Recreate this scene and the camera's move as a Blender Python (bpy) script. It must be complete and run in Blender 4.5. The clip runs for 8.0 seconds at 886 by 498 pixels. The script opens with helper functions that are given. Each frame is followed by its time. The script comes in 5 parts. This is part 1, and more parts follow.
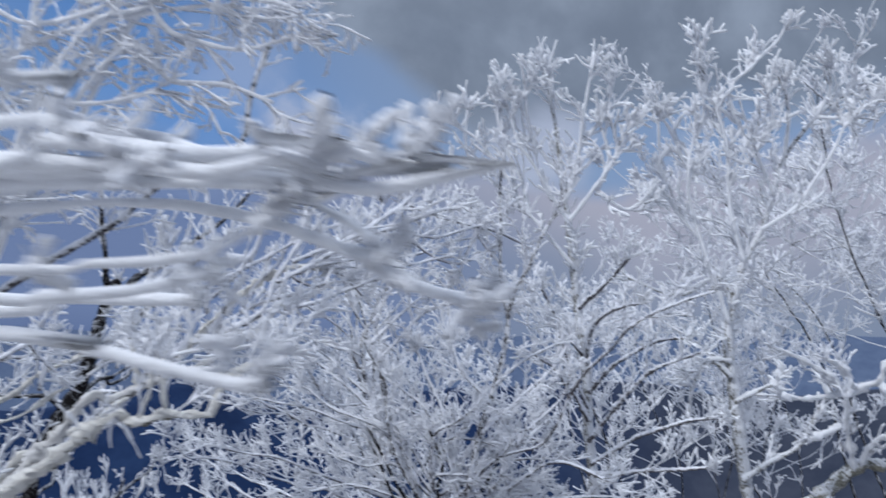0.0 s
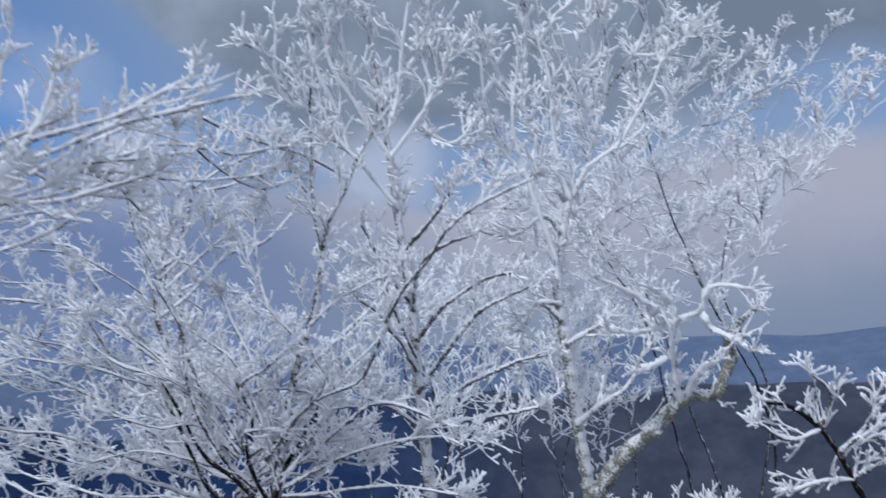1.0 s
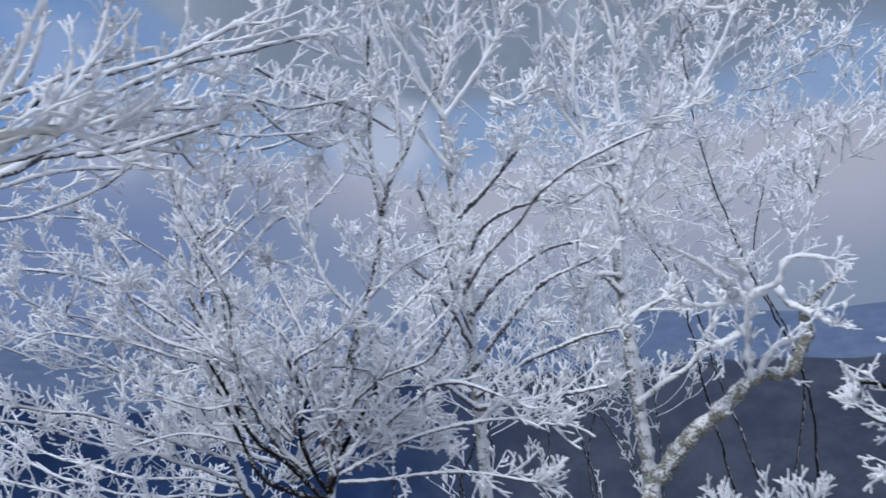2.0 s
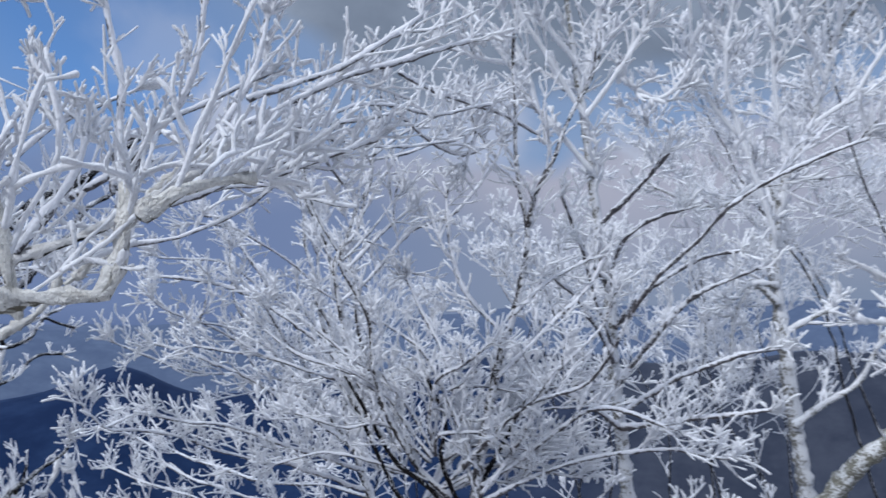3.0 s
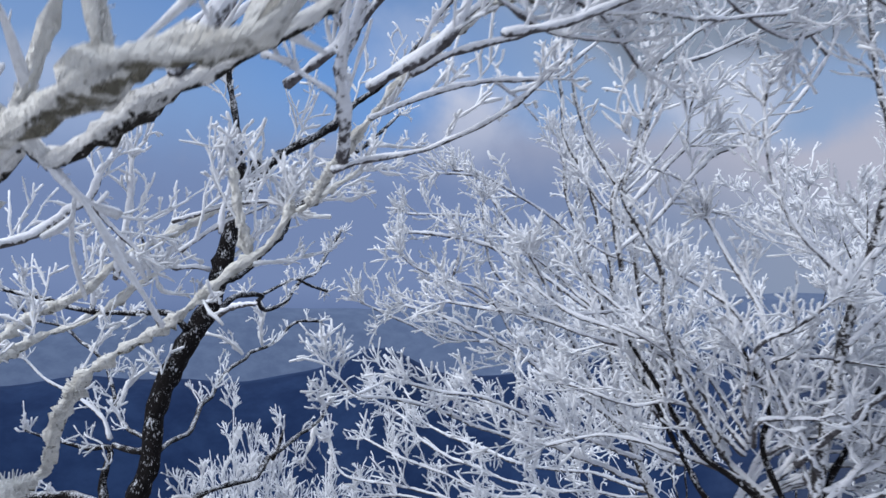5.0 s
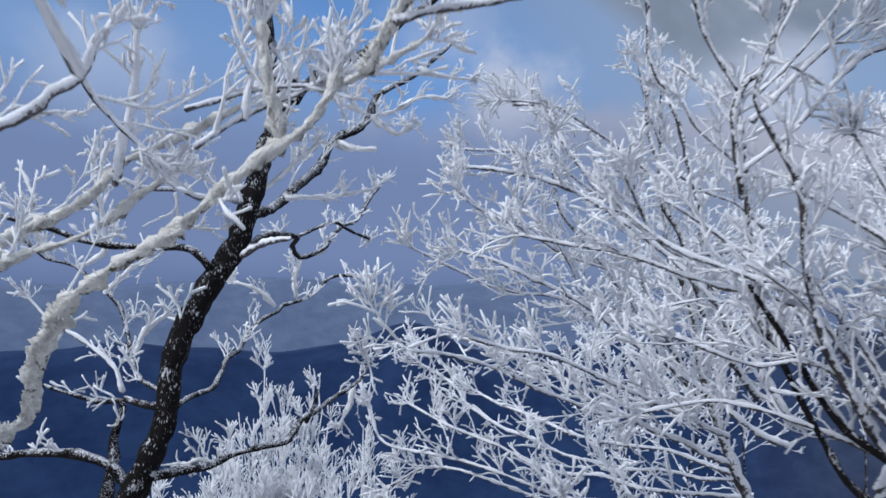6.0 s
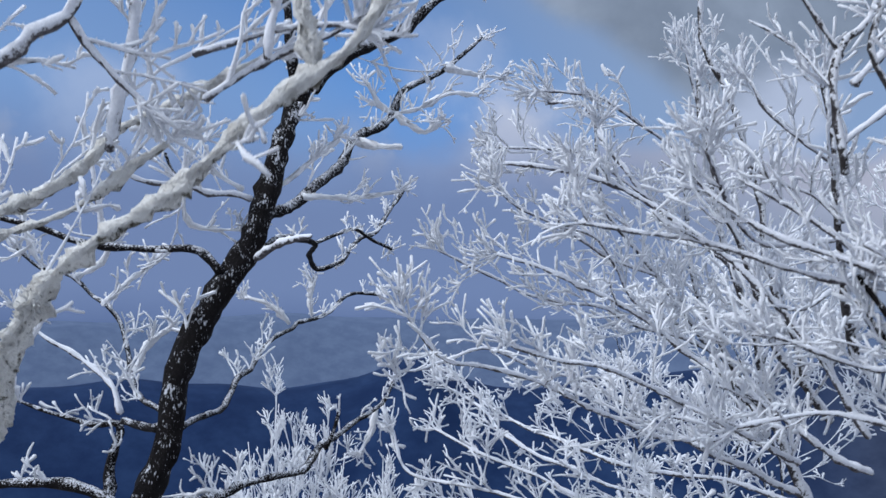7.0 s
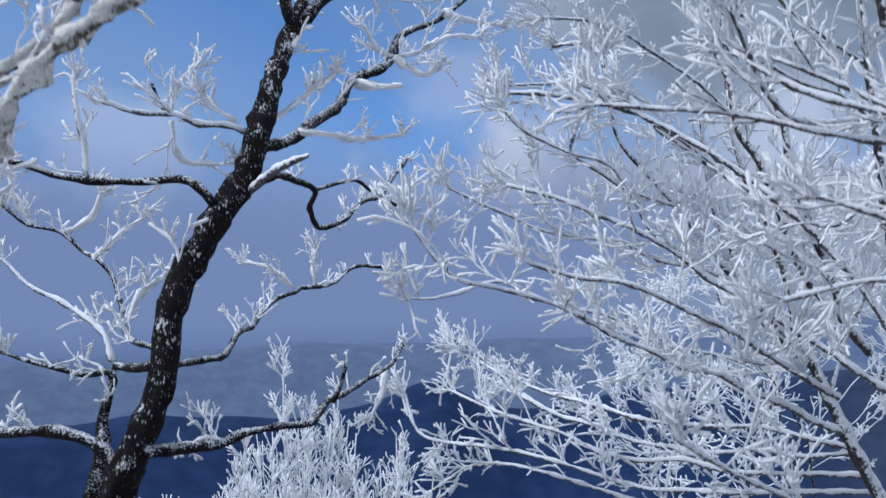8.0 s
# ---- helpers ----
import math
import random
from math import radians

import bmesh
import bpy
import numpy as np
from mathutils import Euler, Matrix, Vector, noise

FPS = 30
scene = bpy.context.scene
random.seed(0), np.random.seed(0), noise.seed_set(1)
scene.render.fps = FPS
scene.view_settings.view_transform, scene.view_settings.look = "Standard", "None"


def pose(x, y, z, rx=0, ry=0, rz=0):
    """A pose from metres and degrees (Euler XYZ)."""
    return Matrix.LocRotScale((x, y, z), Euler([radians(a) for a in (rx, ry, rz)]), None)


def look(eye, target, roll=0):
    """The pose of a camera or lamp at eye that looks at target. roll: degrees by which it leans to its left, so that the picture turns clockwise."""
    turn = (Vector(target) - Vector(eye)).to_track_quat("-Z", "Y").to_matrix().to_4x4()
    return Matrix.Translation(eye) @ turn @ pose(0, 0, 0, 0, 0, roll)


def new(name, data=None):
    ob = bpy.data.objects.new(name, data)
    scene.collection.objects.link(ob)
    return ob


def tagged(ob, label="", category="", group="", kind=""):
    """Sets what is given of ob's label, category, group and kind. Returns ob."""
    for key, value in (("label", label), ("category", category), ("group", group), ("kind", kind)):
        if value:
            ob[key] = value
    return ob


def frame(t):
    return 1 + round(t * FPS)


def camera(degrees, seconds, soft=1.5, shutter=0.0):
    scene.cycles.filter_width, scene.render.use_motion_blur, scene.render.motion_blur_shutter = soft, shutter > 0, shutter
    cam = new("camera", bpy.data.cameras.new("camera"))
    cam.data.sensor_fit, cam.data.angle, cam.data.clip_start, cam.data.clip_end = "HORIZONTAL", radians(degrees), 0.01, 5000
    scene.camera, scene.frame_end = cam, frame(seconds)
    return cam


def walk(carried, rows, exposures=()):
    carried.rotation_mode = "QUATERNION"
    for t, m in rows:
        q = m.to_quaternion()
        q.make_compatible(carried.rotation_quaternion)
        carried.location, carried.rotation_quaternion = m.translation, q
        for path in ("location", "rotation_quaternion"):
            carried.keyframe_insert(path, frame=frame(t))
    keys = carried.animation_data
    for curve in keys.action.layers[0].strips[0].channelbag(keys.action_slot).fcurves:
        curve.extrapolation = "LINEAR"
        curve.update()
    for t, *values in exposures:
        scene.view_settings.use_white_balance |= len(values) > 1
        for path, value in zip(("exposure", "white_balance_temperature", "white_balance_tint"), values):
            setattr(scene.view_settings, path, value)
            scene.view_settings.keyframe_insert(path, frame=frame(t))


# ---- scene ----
cam = camera(60, 8.0, soft=1.5, shutter=0.45)
PATH = [
    (0, 0.188, -0.857, 1.732, 8.06, 9.73, -0.25),
    (0.5, 0.300, -0.639, 1.676, 3.01, 8.68, -1.63),
    (1, 0.297, -0.428, 1.378, -3.64, 10.51, -3.82),
    (1.2, 0.297, -0.363, 1.355, -4.68, 9.77, -4.34),
    (2.3, -0.106, -0.071, 1.430, -2.31, 8.69, -3.02),
    (2.5, -0.150, -0.060, 1.442, -0.81, 8.75, -2.65),
    (3, -0.177, 0.068, 1.556, 3.56, 8.05, -2.65),
    (3.5, -0.168, 0.210, 1.510, 9.62, 9.10, -1.86),
    (4, -0.186, 0.332, 1.502, 14.63, 8.35, -1.59),
    (4.5, -0.287, 0.492, 1.487, 19.22, 8.00, -1.85),
    (5, -0.420, 0.646, 1.479, 21.69, 7.63, -1.31),
    (5.2, -0.498, 0.704, 1.458, 21.49, 7.58, -1.35),
    (6.3, -0.759, 1.169, 1.382, 25.25, 5.50, 0.81),
    (6.5, -0.806, 1.227, 1.396, 25.50, 6.15, 1.01),
    (7, -0.916, 1.289, 1.314, 24.76, 8.46, -0.03),
    (7.5, -0.973, 1.382, 1.200, 25.10, 9.07, -0.96),
    (8, -1.005, 1.461, 1.044, 25.25, 10.19, -2.32),
]
EXPOSURES = [(0, -0.13, 6000, 9), (1, -0.08, 5930, 9), (3, -0.05, 6000, 9), (4, 0.0, 6080, 9), (5.2, 0.12, 6150, 9), (6.5, 0.04, 6000, 8), (8, 0.11, 5850, 8)]
walk(cam, [(t, pose(x, y, z, 90 + p, 0, w) @ pose(0, 0, 0, 0, 0, r)) for t, x, y, z, w, p, r in PATH], EXPOSURES)

# ---- sky and sun ----
SUN_AZ, SUN_EL = radians(214), radians(42)  # bearing clockwise from +y, height


def node(tree, kind, **values):
    n = tree.nodes.new(kind)
    for key, value in values.items():
        n.inputs[key.replace("_", " ")].default_value = value
    return n


def calc(tree, op, a, b=0.0, c=0.0):
    n = tree.nodes.new("ShaderNodeMath")
    n.operation = op
    for socket, v in zip(n.inputs, (a, b, c)):
        if isinstance(v, (int, float)):
            socket.default_value = v
        else:
            tree.links.new(v, socket)
    return n.outputs[0]


def blend(tree, fac, a, b):
    n = tree.nodes.new("ShaderNodeMix")
    n.data_type = "RGBA"
    for i, v in ((0, fac), (6, a), (7, b)):
        if isinstance(v, (int, float)):
            n.inputs[i].default_value = v
        elif isinstance(v, tuple):
            n.inputs[i].default_value = (*v, 1)
        else:
            tree.links.new(v, n.inputs[i])
    return n.outputs[2]


def step(tree, v, lo, hi):
    n = tree.nodes.new("ShaderNodeMapRange")
    n.interpolation_type = "SMOOTHSTEP"
    tree.links.new(v, n.inputs[0])
    n.inputs[1].default_value, n.inputs[2].default_value = lo, hi
    return n.outputs[0]


world = bpy.data.worlds.new("winter_sky")
scene.world = world
world.use_nodes = True
wt = world.node_tree
wt.nodes.clear()
w_out, w_bg = wt.nodes.new("ShaderNodeOutputWorld"), wt.nodes.new("ShaderNodeBackground")
sky = wt.nodes.new("ShaderNodeTexSky")
sky.sky_type, sky.sun_disc = "NISHITA", False
sky.sun_elevation, sky.sun_rotation = SUN_EL, SUN_AZ
sky.altitude, sky.air_density, sky.dust_density = 1400, 1.0, 0.4
coord = wt.nodes.new("ShaderNodeTexCoord")
axes = wt.nodes.new("ShaderNodeSeparateXYZ")
wt.links.new(coord.outputs["Generated"], axes.inputs[0])
dx, dy, dz = axes.outputs
puff = node(wt, "ShaderNodeTexNoise", Scale=2.6, Detail=7.0, Roughness=0.55, Distortion=0.4)
wt.links.new(coord.outputs["Generated"], puff.inputs["Vector"])
fine = node(wt, "ShaderNodeTexNoise", Scale=7.0, Detail=6.0, Roughness=0.55)
wt.links.new(coord.outputs["Generated"], fine.inputs["Vector"])
big, small = puff.outputs[0], fine.outputs[0]
scaled = wt.nodes.new("ShaderNodeVectorMath")
scaled.operation = "MULTIPLY"
wt.links.new(sky.outputs[0], scaled.inputs[0])
scaled.inputs[1].default_value = (0.079, 0.106, 0.132)
# blue lies open to the north-west; a grey lid covers the rest, with a pale bank of cloud along the horizon
openness = calc(wt, "ADD", calc(wt, "MULTIPLY", dx, -0.80), calc(wt, "MULTIPLY", dy, 0.60))
big_off, small_off = calc(wt, "SUBTRACT", big, 0.5), calc(wt, "SUBTRACT", small, 0.5)
east = calc(wt, "SUBTRACT", 1.0, step(wt, openness, 0.45, 0.78))
lid = calc(wt, "SUBTRACT", calc(wt, "ADD", dz, calc(wt, "MULTIPLY", big_off, 0.26)),
           calc(wt, "MULTIPLY", calc(wt, "MAXIMUM", calc(wt, "SUBTRACT", openness, 0.64), 0.0), 1.6))
grey_mask = step(wt, lid, 0.285, 0.345)
grey = blend(wt, step(wt, calc(wt, "ADD", big, calc(wt, "MULTIPLY", small_off, 0.5)), 0.38, 0.66), (0.150, 0.178, 0.230), (0.245, 0.282, 0.350))
# an overcast lid grows brighter towards the zenith
grey = blend(wt, step(wt, dz, 0.42, 0.95), grey, (1.05, 1.10, 1.22))
bank_top = calc(wt, "ADD", calc(wt, "MULTIPLY", big_off, 0.14), calc(wt, "MULTIPLY", small_off, 0.10))
veil = calc(wt, "MULTIPLY", calc(wt, "SUBTRACT", 1.0, step(wt, openness, 0.66, 0.91)), 0.85)
veil = calc(wt, "MAXIMUM", veil, calc(wt, "MULTIPLY", step(wt, openness, 0.84, 0.94), 0.50))
thin_blue = blend(wt, veil, scaled.outputs[0], (0.205, 0.262, 0.37))
bank_mask = step(wt, calc(wt, "SUBTRACT", bank_top, dz), -0.285, -0.235)
bank_mask = calc(wt, "MULTIPLY", bank_mask, calc(wt, "SUBTRACT", 1.0, step(wt, openness, 0.76, 0.99)))
with_bank = blend(wt, bank_mask, thin_blue, (0.335, 0.335, 0.40))
haze_mask = step(wt, calc(wt, "SUBTRACT", calc(wt, "MULTIPLY", small_off, 0.10), calc(wt, "ADD", dz, calc(wt, "MULTIPLY", east, 0.14))), -0.35, -0.19)
# small bright puffs stand over the haze in the north-west
puff_mask = calc(wt, "MULTIPLY", step(wt, small, 0.56, 0.66), calc(wt, "MULTIPLY", step(wt, dz, 0.13, 0.19), calc(wt, "SUBTRACT", 1.0, step(wt, dz, 0.24, 0.33))))
with_bank = blend(wt, calc(wt, "MULTIPLY", puff_mask, 0.8), with_bank, (0.40, 0.44, 0.53))
for where, size, strength in (((-0.317, 0.904, 0.290), 0.095, 0.95), ((-0.718, 0.637, 0.28), 0.10, 0.35), ((-0.377, 0.847, 0.375), 0.09, 0.28), ((-0.03, 0.95, 0.31), 0.09, 0.6)):
    gap = wt.nodes.new("ShaderNodeVectorMath")
    gap.operation = "DISTANCE"
    wt.links.new(coord.outputs["Generated"], gap.inputs[0])
    gap.inputs[1].default_value = where
    ragged = calc(wt, "ADD", gap.outputs["Value"], calc(wt, "ADD", calc(wt, "MULTIPLY", small_off, 0.16), calc(wt, "MULTIPLY", big_off, 0.10)))
    inside = calc(wt, "MULTIPLY", calc(wt, "SUBTRACT", 1.0, step(wt, ragged, size * 0.3, size)), strength)
    with_bank = blend(wt, inside, with_bank, (0.45, 0.46, 0.53))
haze = blend(wt, step(wt, openness, 0.50, 0.86), (0.200, 0.232, 0.310), (0.136, 0.180, 0.308))
low_haze = blend(wt, step(wt, openness, 0.55, 0.88), (0.180, 0.218, 0.298), (0.082, 0.116, 0.225))
haze = blend(wt, step(wt, calc(wt, "ADD", dz, calc(wt, "MULTIPLY", small_off, 0.05)), 0.015, 0.10), low_haze, haze)
with_haze = blend(wt, haze_mask, with_bank, haze)
final_sky = blend(wt, grey_mask, with_haze, grey)
wt.links.new(final_sky, w_bg.inputs[0])
w_bg.inputs[1].default_value = 1.25
wt.links.new(w_bg.outputs[0], w_out.inputs[0])

sun = new("sun", bpy.data.lights.new("sun", "SUN"))
sun.data.energy, sun.data.angle, sun.data.color = 2.15, radians(11), (1.0, 0.97, 0.94)
sun_dir = Vector((math.sin(SUN_AZ) * math.cos(SUN_EL), math.cos(SUN_AZ) * math.cos(SUN_EL), math.sin(SUN_EL)))
sun.matrix_world = look(sun_dir * 50, (0, 0, 0))

# ---- materials ----
WIND = (0.45, -0.35, 0.82)  # the side on which the rime has grown


def material(name):
    m = bpy.data.materials.new(name)
    m.use_nodes = True
    return m, m.node_tree, m.node_tree.nodes["Principled BSDF"]


def textured(tree, kind, scale, stretch=(1, 1, 1), **values):
    co = tree.nodes.new("ShaderNodeTexCoord")
    mp = tree.nodes.new("ShaderNodeMapping")
    mp.inputs["Scale"].default_value = stretch
    tree.links.new(co.outputs["Object"], mp.inputs[0])
    n = node(tree, kind, Scale=scale, **values)
    tree.links.new(mp.outputs[0], n.inputs["Vector"])
    return n.outputs[0]


def bumped(tree, shader, height, distance, strength=1.0):
    b = tree.nodes.new("ShaderNodeBump")
    b.inputs["Strength"].default_value, b.inputs["Distance"].default_value = strength, distance
    tree.links.new(height, b.inputs["Height"])
    tree.links.new(b.outputs[0], shader.inputs["Normal"])


def rime_material(name, tint, cover, bark=(0.035, 0.030, 0.028), grain=160.0, lee=0.55, fleck=75.0, spots=(1.5, 2.2), long=1.0, relief=0.004):
    """Rime over bark. cover: 1 is all rime, 0 mostly bare bark on the lee side."""
    m, t, p = material(name)
    crystals = textured(t, "ShaderNodeTexNoise", grain, Detail=4.0, Roughness=0.65)
    patches = textured(t, "ShaderNodeTexNoise", 21.0, Detail=3.0, Roughness=0.6)
    flecks = textured(t, "ShaderNodeTexNoise", fleck, (1, 1, long), Detail=3.0, Roughness=0.7)
    geo = t.nodes.new("ShaderNodeNewGeometry")
    dot = t.nodes.new("ShaderNodeVectorMath")
    dot.operation = "DOT_PRODUCT"
    t.links.new(geo.outputs["Normal"], dot.inputs[0])
    dot.inputs[1].default_value = Vector(WIND).normalized()
    side = calc(t, "MULTIPLY", dot.outputs["Value"], lee)
    rough = calc(t, "ADD", calc(t, "MULTIPLY", calc(t, "SUBTRACT", patches, 0.5), spots[0]), calc(t, "MULTIPLY", calc(t, "SUBTRACT", flecks, 0.5), spots[1]))
    mask = step(t, calc(t, "ADD", calc(t, "ADD", side, rough), (cover - 0.5) * 2.2), -0.12, 0.16)
    white = blend(t, step(t, crystals, 0.3, 0.7), tuple(c * 0.88 for c in tint), tint)
    wood = blend(t, step(t, flecks, 0.35, 0.65), tuple(c * 0.45 for c in bark), bark)
    t.links.new(blend(t, mask, wood, white), p.inputs["Base Color"])
    p.inputs["Roughness"].default_value = 0.75
    p.inputs["Specular IOR Level"].default_value = 0.12
    bumped(t, p, calc(t, "ADD", calc(t, "MULTIPLY", mask, 0.8), crystals), relief, 0.8)
    return m


RIME = rime_material("rime", (0.88, 0.90, 0.94), 0.95)
RIME_WARM = rime_material("rime_on_lichen", (0.88, 0.88, 0.87), 0.95, bark=(0.10, 0.095, 0.075), lee=0.9)
RIME_NEAR = rime_material("thick_rime_with_bare_lee", (0.86, 0.86, 0.86), 0.80, bark=(0.05, 0.045, 0.04), lee=1.4, fleck=70.0, spots=(1.6, 2.2), relief=0.009)
RIME_THICK = rime_material("thick_cream_rime", (0.86, 0.855, 0.825), 0.80, bark=(0.34, 0.32, 0.255), grain=90.0, lee=0.9, fleck=80.0, spots=(1.8, 2.4), relief=0.020)
TWIG_RIME = rime_material("rimed_twig", (0.87, 0.89, 0.94), 0.92, bark=(0.13, 0.125, 0.14), grain=260.0, lee=0.7)
LIMB_RIME = rime_material("rimed_limb", (0.83, 0.85, 0.91), 0.54, bark=(0.14, 0.13, 0.14), lee=0.8, spots=(1.3, 1.6))
BRANCHLET = rime_material("rimed_branchlet", (0.86, 0.88, 0.93), 0.78, bark=(0.17, 0.16, 0.17), lee=0.9, spots=(1.3, 1.6))
BARE_BRANCHLET = rime_material("half_bare_branchlet", (0.84, 0.86, 0.92), 0.60, bark=(0.10, 0.09, 0.095), lee=0.9, spots=(1.5, 1.8))
STEM_BARK = rime_material("slender_grey_stem", (0.82, 0.84, 0.89), 0.47, bark=(0.075, 0.068, 0.07), lee=0.7, fleck=90.0)
DARK_BARK = rime_material("dark_bark_with_rime", (0.78, 0.80, 0.86), 0.21, bark=(0.012, 0.010, 0.011), lee=0.4, fleck=170.0, spots=(2.2, 3.4), long=0.4, relief=0.012)
DARK_LIMB = rime_material("dark_limb_with_rime", (0.80, 0.82, 0.88), 0.27, bark=(0.013, 0.011, 0.012), lee=0.6, fleck=180.0, spots=(1.6, 3.2), relief=0.008)
GREY_BARK = rime_material("grey_bark_with_rime", (0.78, 0.80, 0.84), 0.56, bark=(0.34, 0.33, 0.30))

LICHEN_BARK = rime_material("lichened_bark_with_rime", (0.76, 0.78, 0.80), 0.42, bark=(0.30, 0.295, 0.25))


def ground_material():
    m, t, p = material("frosted_ground_and_hazed_forest")
    geo = t.nodes.new("ShaderNodeNewGeometry")
    ln = t.nodes.new("ShaderNodeVectorMath")
    ln.operation = "LENGTH"
    t.links.new(geo.outputs["Position"], ln.inputs[0])
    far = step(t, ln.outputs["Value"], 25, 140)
    near_n = calc(t, "ADD", calc(t, "MULTIPLY", textured(t, "ShaderNodeTexNoise", 1.1, Detail=4.0, Roughness=0.6), 0.4),
                  calc(t, "MULTIPLY", textured(t, "ShaderNodeTexNoise", 26.0, Detail=6.0, Roughness=0.7), 0.6))
    litter = textured(t, "ShaderNodeTexNoise", 60.0, Detail=3.0, Roughness=0.6)
    soil = blend(t, step(t, litter, 0.40, 0.60), (0.055, 0.040, 0.030), (0.19, 0.15, 0.11))
    wood_n = textured(t, "ShaderNodeTexNoise", 0.012, Detail=9.0, Roughness=0.7)
    near_c = blend(t, step(t, near_n, 0.42, 0.58), soil, (0.72, 0.74, 0.78))
    # the blue of distant air is mixed into the forest colour
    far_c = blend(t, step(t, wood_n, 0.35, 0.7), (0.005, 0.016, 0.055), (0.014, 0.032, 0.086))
    # mist painted into the colour: eastern slopes paler and greyer, western ones dark blue
    split = t.nodes.new("ShaderNodeSeparateXYZ")
    t.links.new(geo.outputs["Position"], split.inputs[0])
    bearing = calc(t, "DIVIDE", split.outputs[0], ln.outputs["Value"])
    east_haze = blend(t, step(t, wood_n, 0.35, 0.7), (0.026, 0.033, 0.054), (0.048, 0.056, 0.080))
    far_c = blend(t, step(t, bearing, -0.12, 0.22), far_c, east_haze)
    # haze painted into the farthest range: paler and bluer beyond about 2 km
    range_haze = blend(t, step(t, wood_n, 0.35, 0.7), (0.072, 0.100, 0.170), (0.098, 0.132, 0.208))
    far_c = blend(t, step(t, ln.outputs["Value"], 1900, 2900), far_c, range_haze)
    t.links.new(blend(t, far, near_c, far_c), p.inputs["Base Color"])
    p.inputs["Roughness"].default_value = 0.9
    p.inputs["Specular IOR Level"].default_value = 0.1
    bumped(t, p, calc(t, "ADD", near_n, calc(t, "MULTIPLY", litter, 0.4)), 0.03, 0.7)
    return m


GROUND = ground_material()

# ---- mesh tools ----
rng = np.random.default_rng(11)


def mesh_from(name, verts, quads, mat, smooth=True):
    me = bpy.data.meshes.new(name)
    me.vertices.add(len(verts))
    me.vertices.foreach_set("co", np.asarray(verts, np.float32).ravel())
    me.loops.add(quads.size)
    me.loops.foreach_set("vertex_index", quads.astype(np.int32).ravel())
    me.polygons.add(len(quads))
    me.polygons.foreach_set("loop_start", np.arange(0, quads.size, 4, dtype=np.int32))
    me.polygons.foreach_set("loop_total", np.full(len(quads), 4, np.int32))
    me.polygons.foreach_set("use_smooth", np.full(len(quads), smooth))
    me.update(calc_edges=True)
    me.materials.append(mat)
    return me


def unit(v):
    return v / np.maximum(np.linalg.norm(v, axis=-1, keepdims=True), 1e-9)


def tubes(pts, rad, sides, lump=0.16, heel=False, tip=True):
    """Round tubes along many paths at once: pts (m, n, 3), rad (m, n). Returns vertices and quads."""
    m, n, _ = pts.shape
    tan = unit(np.gradient(pts, axis=1))
    if tip:
        pts = np.concatenate([pts, pts[:, -1:] + tan[:, -1:] * rad[:, -1:, None] * 0.7], 1)
        tan = np.concatenate([tan, tan[:, -1:]], 1)
        rad = np.concatenate([rad, rad[:, -1:] * 0.35], 1)
    if heel:
        pts = np.concatenate([pts[:, :1] - tan[:, :1] * rad[:, :1, None] * 0.5, pts], 1)
        tan = np.concatenate([tan[:, :1], tan], 1)
        rad = np.concatenate([rad[:, :1] * 0.3, rad], 1)
    n = pts.shape[1]
    mean = unit(pts[:, -1] - pts[:, 0])
    ref = np.where(np.abs(mean[:, 2:3]) < 0.75, np.array([[0.0, 0.0, 1.0]]), np.array([[1.0, 0.0, 0.0]]))
    u = unit(np.cross(tan, ref[:, None]))
    v = np.cross(tan, u)
    ang = np.arange(sides) * (2 * np.pi / sides)
    r = rad[:, :, None] * (1 + rng.normal(0, lump, (m, n, sides)))
    ring = u[:, :, None] * np.cos(ang)[:, None] + v[:, :, None] * np.sin(ang)[:, None]
    verts = (pts[:, :, None] + ring * r[..., None]).reshape(-1, 3)
    base = (np.arange(m) * n)[:, None, None] + np.arange(n - 1)[None, :, None]
    k = np.arange(sides)[None, None]
    k2 = (k + 1) % sides
    quads = np.stack([base * sides + k, base * sides + k2, (base + 1) * sides + k2, (base + 1) * sides + k], -1).reshape(-1, 4)
    return verts, quads


def joined(parts):
    verts, quads, off = [], [], 0
    for v, q in parts:
        verts.append(v)
        quads.append(q + off)
        off += len(v)
    return np.concatenate(verts), np.concatenate(quads)


def smooth_path(ctrl, spacing):
    """A Catmull-Rom line through control rows (x, y, z, r)."""
    c = np.asarray(ctrl, float)
    c = np.concatenate([[2 * c[0] - c[1]], c, [2 * c[-1] - c[-2]]])
    rows = []
    for i in range(1, len(c) - 2):
        k = max(2, int(np.linalg.norm(c[i + 1, :3] - c[i, :3]) / spacing))
        t = np.linspace(0, 1, k, endpoint=False)[:, None]
        a, b, d, e = c[i - 1], c[i], c[i + 1], c[i + 2]
        rows.append(0.5 * (2 * b + (d - a) * t + (2 * a - 5 * b + 4 * d - e) * t**2 + (3 * b - a - 3 * d + e) * t**3))
    rows.append(c[-2:-1])
    return np.concatenate(rows)


